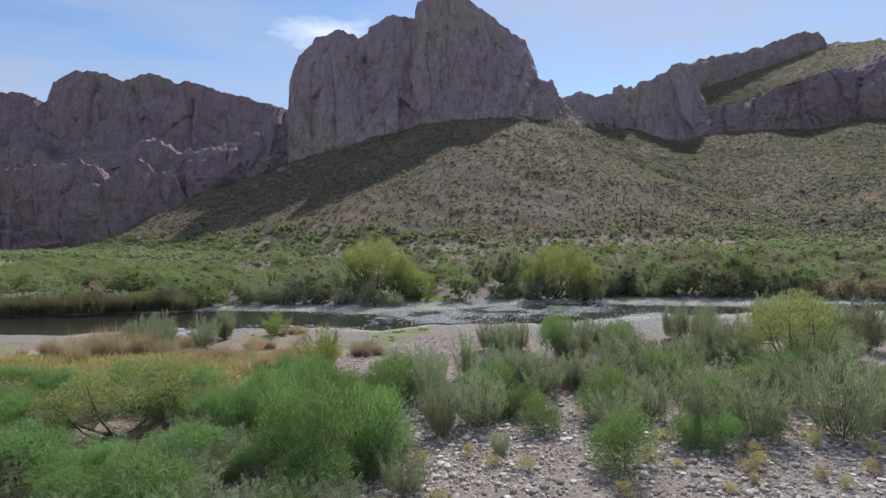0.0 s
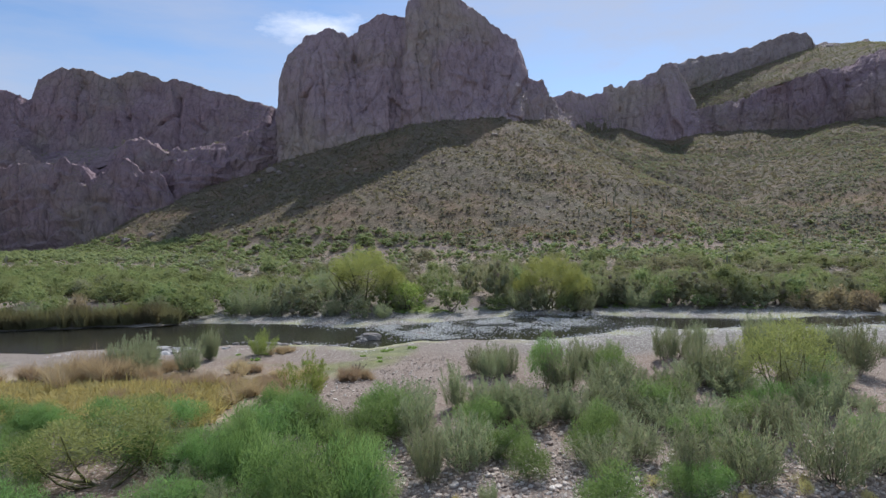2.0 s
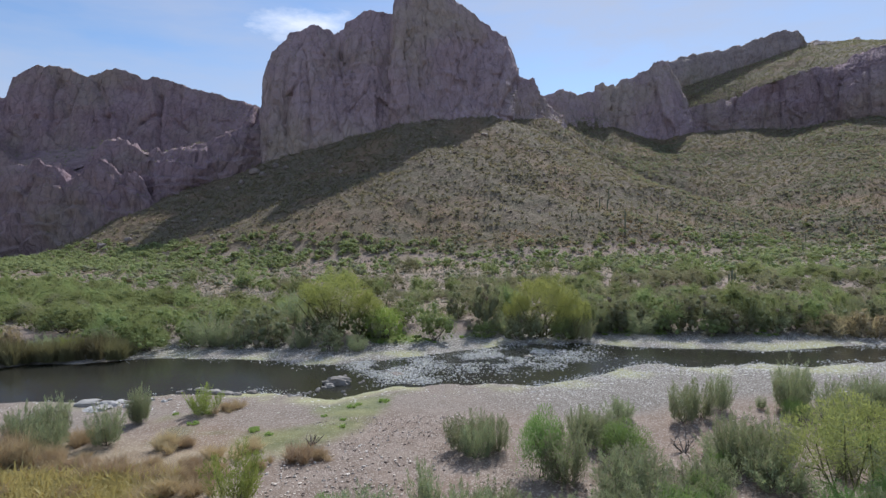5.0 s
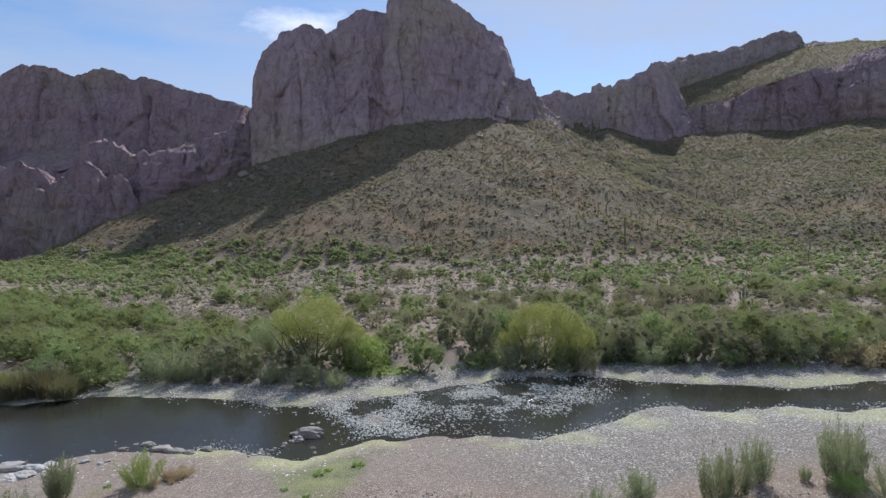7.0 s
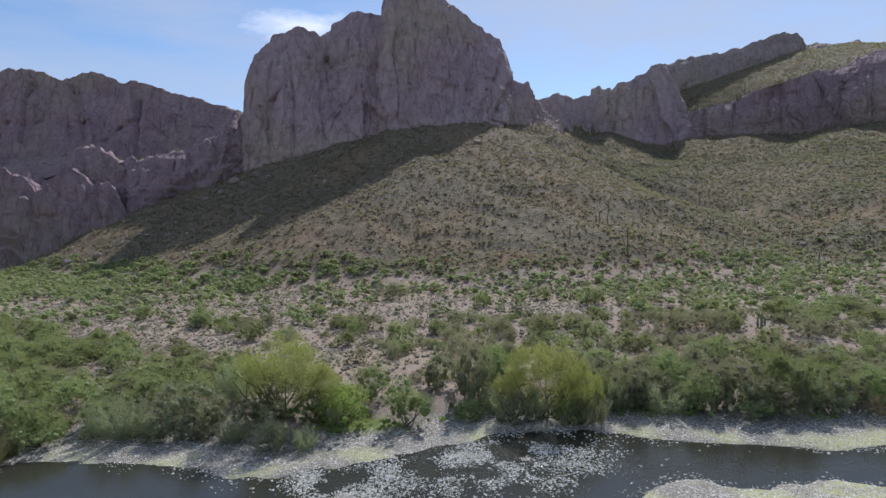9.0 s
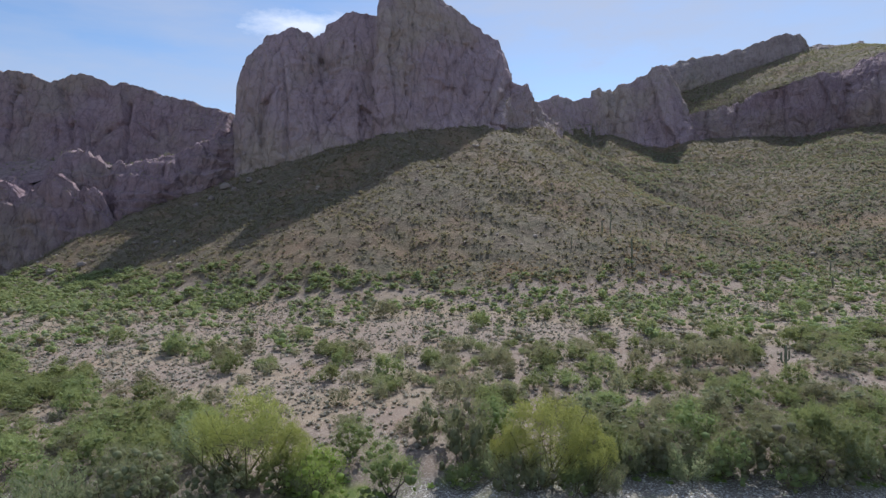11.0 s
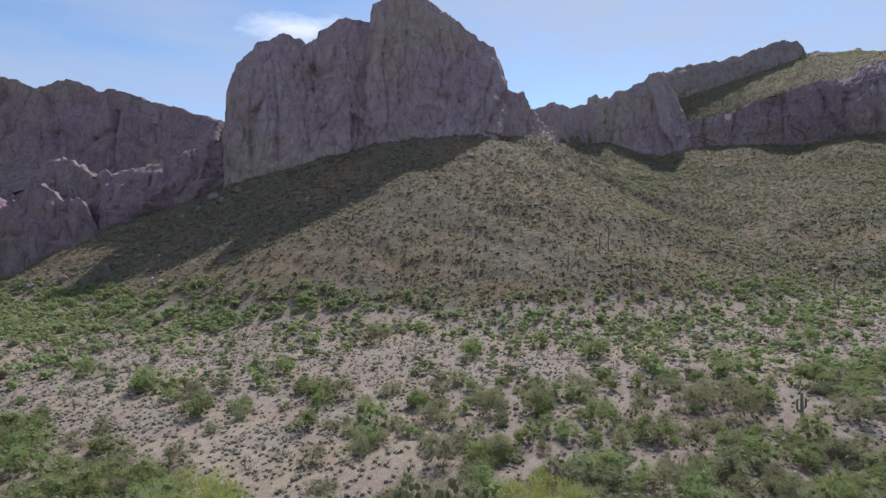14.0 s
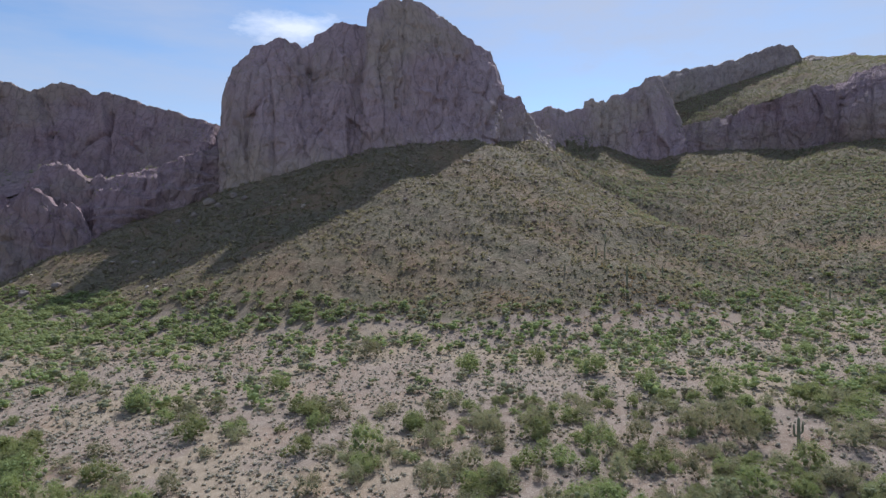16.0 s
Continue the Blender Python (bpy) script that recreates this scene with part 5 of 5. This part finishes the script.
crests = np.concatenate([BROWS[k][rng.integers(len(BROWS[k]), size=n)] for k, n in (("butte", 240), ("cliff_upper_west", 260), ("cliff_lower_west", 160), ("crag", 90), ("rim_cliff", 200), ("middle_cliff_band", 200))])
scatter("crest_scrub", "dark scrub along the brows of the cliffs", "scrub", small, LEAF["S"], crests[:, 0], crests[:, 1], rng.uniform(0.5, 1.4, len(crests)), rng, soft=True, squash=rng.uniform(0.55, 0.9, len(crests)), lift=crests[:, 2] - 0.3)


# ---------------------------------------------------------------- stones
def pebble(seed, rough=0.25):
    bm = bmesh.new()
    bmesh.ops.create_icosphere(bm, subdivisions=1, radius=0.5)
    r = np.random.default_rng(seed)
    v = np.array([q.co[:] for q in bm.verts])
    f = np.array([[q.index for q in g.verts] for g in bm.faces])
    bm.free()
    v = v * (1 + rough * r.uniform(-1, 1, (len(v), 1))) * (1.0, r.uniform(0.6, 0.9), r.uniform(0.45, 0.7))
    return v, f


pebbles = [pebble(s) for s in range(6)]


def chip(seed):
    """A small stone of eight faces."""
    r = np.random.default_rng(seed)
    v = np.array([(1, 0, 0), (-1, 0, 0), (0, 1, 0), (0, -1, 0), (0, 0, 1), (0, 0, -1)]) * r.uniform(0.3, 0.6, (6, 1)) * (1.1, 0.9, 0.7)
    return v, np.array([(0, 2, 4), (2, 1, 4), (1, 3, 4), (3, 0, 4), (2, 0, 5), (1, 2, 5), (3, 1, 5), (0, 3, 5)])


chips = [chip(s) for s in range(8)]


def stones(name, label, mat, x, y, size):
    return scatter(name, label, "stones", pebbles, mat, x, y, size, rng, -0.12, False)


x, y = spread(16000, -9, 24, -1, 19, rng, lambda x, y: np.clip(0.62 + 0.5 * flat_noise(x, y, 3.0, 71), 0.05, 1) * smooth(18, 10, y) * (np.abs(x) < 0.85 * (y + 14)))
size = 0.07 + 0.23 * rng.uniform(0, 1, len(x)) ** 1.9
px, py = spread(1600, -11, 1.5, 16, 29, rng, lambda x, y: np.exp(-(((x + 5.5) / 4.0) ** 2 + ((y - 22.5) / 4.5) ** 2) ** 2))
x, y, size = np.r_[x, px], np.r_[y, py], np.r_[size, 0.06 + 0.18 * rng.uniform(0, 1, len(px)) ** 2]
near_first = np.argsort(-size)[:280]
stones("river_cobbles", "pale tan and grey cobbles on the flat", STONE, np.delete(x, near_first), np.delete(y, near_first), np.delete(size, near_first))
cobble_meshes = [mesh_of("cobble", *p, STONE, False) for p in pebbles]
for k, i in enumerate(near_first):
    ob = tagged(new("cobble", cobble_meshes[k % 6]), "rounded pale river cobble lying on the flat", "stone", "cobbles on the flat")
    s = float(size[i]) * 1.15
    ob.matrix_basis = pose(float(x[i]), float(y[i]), float(height(x[i : i + 1], y[i : i + 1])[0]) + 0.14 * s, 0, 0, rnd.uniform(0, 360)) @ Matrix.Diagonal((s, s, s, 1))

x, y = spread(44000, -10, 26, -1, 15, rng, lambda x, y: np.clip(0.6 + 0.5 * flat_noise(x, y, 3.0, 71), 0.08, 1) * smooth(15, 9, y) * (np.abs(x) < 0.85 * (y + 14)))
px, py = spread(9000, -9, 24, 15, 31, rng, lambda x, y: smooth(0.0, 0.5, flat_noise(x, y, 4.0, 77)))
x, y = np.r_[x, px], np.r_[y, py]
scatter("small_cobbles", "small tan stones strewn between the cobbles", "stones", chips, STONE, x, y, 0.06 + 0.14 * rng.uniform(0, 1, len(x)) ** 2, rng, -0.1)
x, y = spread(120000, -34, 46, 30, 64, rng, lambda x, y: np.where(y > np.interp(x, FAR_X, FAR_Y), smooth(-0.9, 0.3, shore(x, y)) * smooth(7.5, 4.5, shore(x, y)) * 0.85, smooth(-0.5, 0.4, shore(x, y)) * smooth(6.5, 2.5, shore(x, y)) * (0.12 + 0.85 * smooth(3, 11, x))))
scatter("bar_stones", "bleached stones on the gravel bars", "stones", chips, PALE_STONE, x, y, 0.06 + 0.20 * rng.uniform(0, 1, len(x)) ** 3, rng, 0.0, squash=rng.uniform(0.4, 0.75, len(x)))
x, y = spread(190000, -16, 24, 39, 58, rng, lambda x, y: riffle_part(x, y) * np.clip(0.36 + 1.1 * flat_noise(x, y, 3.0, 73, 3), 0, 1) * (shore(x, y) < 0.3))
scatter("riffle_stones", "white stones standing out of the shallow riffle", "stones", chips, PALE_STONE, x, y, 0.06 + 0.22 * rng.uniform(0, 1, len(x)) ** 3.0, rng, lift=np.full(len(x), WATER + 0.015))
x, y = spread(110000, -34, 46, 34, 60, rng, lambda x, y: smooth(-2.6, -0.1, shore(x, y)) ** 2 * (shore(x, y) < 0.15) * np.clip(0.25 + 0.9 * flat_noise(x, y, 2.2, 83, 3), 0.02, 1) * smooth(-33, -18, x))
scatter("shore_stones", "wet and bleached stones along the water's edge", "stones", chips, PALE_STONE, x, y, 0.06 + 0.20 * rng.uniform(0, 1, len(x)) ** 3, rng, lift=np.full(len(x), WATER + 0.01))
x, y = spread(9000, -220, 300, 175, 380, rng, lambda x, y: in_view(x, y, 40) * smooth(2, 8, talus(x, y) - 3) * np.clip(0.3 + 0.8 * flat_noise(x, y, 22, 75), 0.03, 1))
stones("talus_boulders", "angular brown boulders strewn over the slope", TALUS_STONE, x, y, 0.4 + 1.9 * rng.uniform(0, 1, len(x)) ** 3)


# ---------------------------------------------------------------- boulders at the water
def boulder(x, y, wide, deep, tall, turn, seed, label, mat):
    """One weathered boulder, half sunk."""
    bm = bmesh.new()
    bmesh.ops.create_icosphere(bm, subdivisions=3, radius=0.5)
    v = np.array([q.co[:] for q in bm.verts])
    step, gap = blocks(v[:, 0] * 4 + seed, v[:, 2] * 5 + v[:, 1] * 3, seed)
    grow = 1 + 0.22 * layered(v * 2.4 + seed, seed, 4) + 0.13 * step - 0.05 * np.clip(0.1 - gap, 0, 1) / 0.1
    for q, g in zip(bm.verts, grow):
        q.co = Vector(q.co) * float(g)
        q.co.z = max(q.co.z, -0.3)
    for f in bm.faces:
        f.smooth = False
    me = bpy.data.meshes.new("boulder")
    bm.to_mesh(me)
    bm.free()
    me.materials.append(mat)
    ob = tagged(new("boulder", me), label, "boulder", "boulders at the water")
    z = max(float(height(np.array([x]), np.array([y]))[0]), WATER - 0.05)
    ob.matrix_basis = pose(x, y, z + 0.12 * tall, 0, 0, turn) @ Matrix.Diagonal((wide, deep, tall, 1))
    return ob


TALUS_PALE = stone_material("pale_fallen_rock", [(0.0, (0.22, 0.175, 0.15)), (1.0, (0.33, 0.275, 0.24))])
BANK_ROCK = stone_material("pale_bank_rock", [(0.0, (0.40, 0.37, 0.33)), (1.0, (0.56, 0.53, 0.49))])
GREY, PALE = "grey weathered boulder half sunk in the shallows", "pale boulder on the muddy near bank"
ROCKS = [
    (-9.2, 40.6, 2.60, 1.20, 1.00),
    (-9.7, 39.8, 0.90, 0.70, 0.50),
    (-10.1, 39.5, 0.45, 0.40, 0.30),
    (-10.4, 39.1, 0.40, 0.30, 0.25),
    (-10.4, 38.6, 0.35, 0.30, 0.25),
    (-9.5, 43.0, 0.35, 0.30, 0.20),
    (-9.1, 43.2, 0.30, 0.30, 0.20),
    (-7.5, 40.8, 0.35, 0.30, 0.25),
    (-7.3, 41.2, 0.30, 0.30, 0.25),
    (-8.4, 38.3, 0.40, 0.30, 0.25),
    (-8.1, 37.5, 0.30, 0.30, 0.20),
    (-25.9, 35.6, 1.90, 1.20, 0.90),
    (-24.1, 35.1, 1.60, 1.00, 0.80),
    (-24.1, 34.2, 1.40, 1.00, 0.60),
    (-23.8, 35.9, 1.00, 0.70, 0.50),
]
ROCKS += [
    (-24.5, 33.9, 1.30, 1.00, 0.50),
    (-22.4, 34.5, 0.80, 0.60, 0.40),
    (-20.7, 38.4, 0.70, 0.50, 0.40),
    (-19.6, 39.4, 1.00, 0.60, 0.40),
]
ROCKS += [
    (-18.2, 38.4, 1.60, 0.80, 0.50),
    (-17.1, 37.8, 1.40, 0.70, 0.45),
    (-16.1, 37.6, 0.80, 0.50, 0.30),
    (-15.1, 38.1, 0.90, 0.50, 0.35),
    (-20.5, 39.5, 0.40, 0.30, 0.20),
    (-20.5, 36.3, 0.35, 0.30, 0.25),
    (-21.8, 36.1, 0.60, 0.50, 0.40),
    (-20.6, 35.8, 0.50, 0.40, 0.30),
    (-12.0, 36.7, 0.22, 0.20, 0.18),
    (-12.2, 37.4, 0.32, 0.20, 0.18),
    (-11.8, 37.0, 0.42, 0.20, 0.18),
    (-11.7, 37.7, 0.22, 0.20, 0.18),
    (-11.4, 37.3, 0.32, 0.20, 0.18),
    (-11.6, 37.9, 0.42, 0.20, 0.18),
    (-11.4, 37.7, 0.22, 0.20, 0.18),
]
ROCKS += [
    (-11.3, 38.1, 0.32, 0.20, 0.18),
    (-11.0, 38.0, 0.42, 0.20, 0.18),
    (-10.9, 38.4, 0.22, 0.20, 0.18),
    (-10.9, 38.4, 0.32, 0.20, 0.18),
]
for k, (x, y, wide, deep, tall) in enumerate(ROCKS):
    boulder(x, y, wide, deep, tall * (1.0 if y > 37 else 0.75), rnd.uniform(-25, 25), 500 + k, GREY if y > 37 else PALE, BOULDER if y > 37 else BANK_ROCK)


FALLEN = "tan fallen boulder resting on the stony slope"
for k, (x, y, wide) in enumerate([(-87, 256, 6.5), (-82, 252, 4.0), (-78, 258, 5.0), (-91, 250, 4.5), (-96, 247, 3.6), (-72, 254, 3.5), (-122, 214, 4.0), (-130, 210, 5.0), (-126, 206, 3.0), (-100, 222, 3.2)]):
    ob = boulder(x, y, wide * 0.8, wide * 0.6, wide * 0.6, 40 * k, 560 + k, FALLEN, TALUS_PALE)


# ---------------------------------------------------------------- saguaros
def cactus_column(path, radius, sides=16):
    """A ribbed, round-ended column along a path."""
    path = np.asarray(path, float)
    n = len(path)
    ways = unit(np.gradient(path, axis=0))
    a = unit(np.cross(ways, (0.05, 1.0, 0.02)))
    b = np.cross(ways, a)
    turn = np.linspace(0, 2 * np.pi, sides, endpoint=False)
    u = np.linspace(0, 1, n)
    r = radius * (0.85 + 0.25 * np.sin(np.pi * np.clip(u, 0, 1))) * np.sqrt(np.clip(1 - np.clip((u - 0.9) / 0.1, 0, 1) ** 2, 0.02, 1))
    rib = np.where(np.arange(sides) % 2, 0.86, 1.0)
    ring = path[:, None] + (r[:, None] * rib[None])[..., None] * (a[:, None] * np.cos(turn)[None, :, None] + b[:, None] * np.sin(turn)[None, :, None])
    k = np.arange(n - 1)[:, None] * sides
    j = np.arange(sides)
    faces = np.stack([k + j, k + (j + 1) % sides, k + sides + (j + 1) % sides, k + sides + j], -1).reshape(-1, 4)
    return ring.reshape(-1, 3), [faces, ((n - 1) * sides + j)[None]]


def cactus_material():
    m, t, o, place = material("cactus_skin")
    n = noise_tex(t, place, 5.0, 4.0, 0.6, (1, 1, 0.4))
    surface(t, o, ramp(t, n, [(0.3, (0.120, 0.130, 0.080)), (0.7, (0.230, 0.235, 0.150))]), 0.7, n, 0.3, 0.02)
    return m


CACTUS = cactus_material()


def saguaro(x, y, tall, arms, seed):
    r = random.Random(seed)
    z = float(height(np.array([x]), np.array([y]))[0]) - 0.1
    top = tagged(new("saguaro"), "tall green saguaro cactus with upright arms" if arms else "tall green saguaro cactus, a single ribbed column", "cactus", "saguaros")
    thick = 0.036 * tall + 0.04
    body = [(0, 0, q) for q in np.linspace(0, tall, 18)]
    part("column", mesh_of("column", *cactus_column(body, thick), CACTUS, True), top)
    for k in range(arms):
        a = r.uniform(-0.5, 0.5) + (0 if k % 2 else math.pi)
        h = tall * r.uniform(0.38, 0.55)
        reach, rise = 0.13 * tall, tall * r.uniform(0.22, 0.36)
        bend = [(reach * math.sin(q) * math.cos(a), reach * math.sin(q) * math.sin(a), h + reach * (1 - math.cos(q)) * 0.6) for q in np.linspace(0, math.pi / 2, 6)]
        bend += [(reach * math.cos(a), reach * math.sin(a), bend[5][2] + rise * q) for q in np.linspace(0.1, 1, 8)]
        part("arm", mesh_of("arm", *cactus_column(bend, thick * 0.72, 12), CACTUS, True), top)
    top.matrix_basis = pose(x, y, z, 0, 0, r.uniform(-30, 30))


SAGUAROS = [(42.4, 81.7, 3.4, 2), (-120.5, 138.1, 3.3, 2), (52.4, 165.0, 5.2, 0), (50.3, 185.0, 4.2, 0), (53.1, 186.0, 3.9, 0), (65.9, 176.0, 3.4, 0), (104.0, 235.0, 4.1, 0), (113.6, 178.0, 3.7, 0), (115.8, 170.0, 3.5, 1), (38.4, 172.7, 2.9, 0), (-9.7, 195.0, 3.0, 0), (99.6, 156.7, 3.2, 1), (94.7, 185.0, 3.4, 0), (57.5, 200.0, 3.5, 0)]
for k, (x, y, tall, arms) in enumerate(SAGUAROS):
    saguaro(x, y, tall, arms, 90 + k)
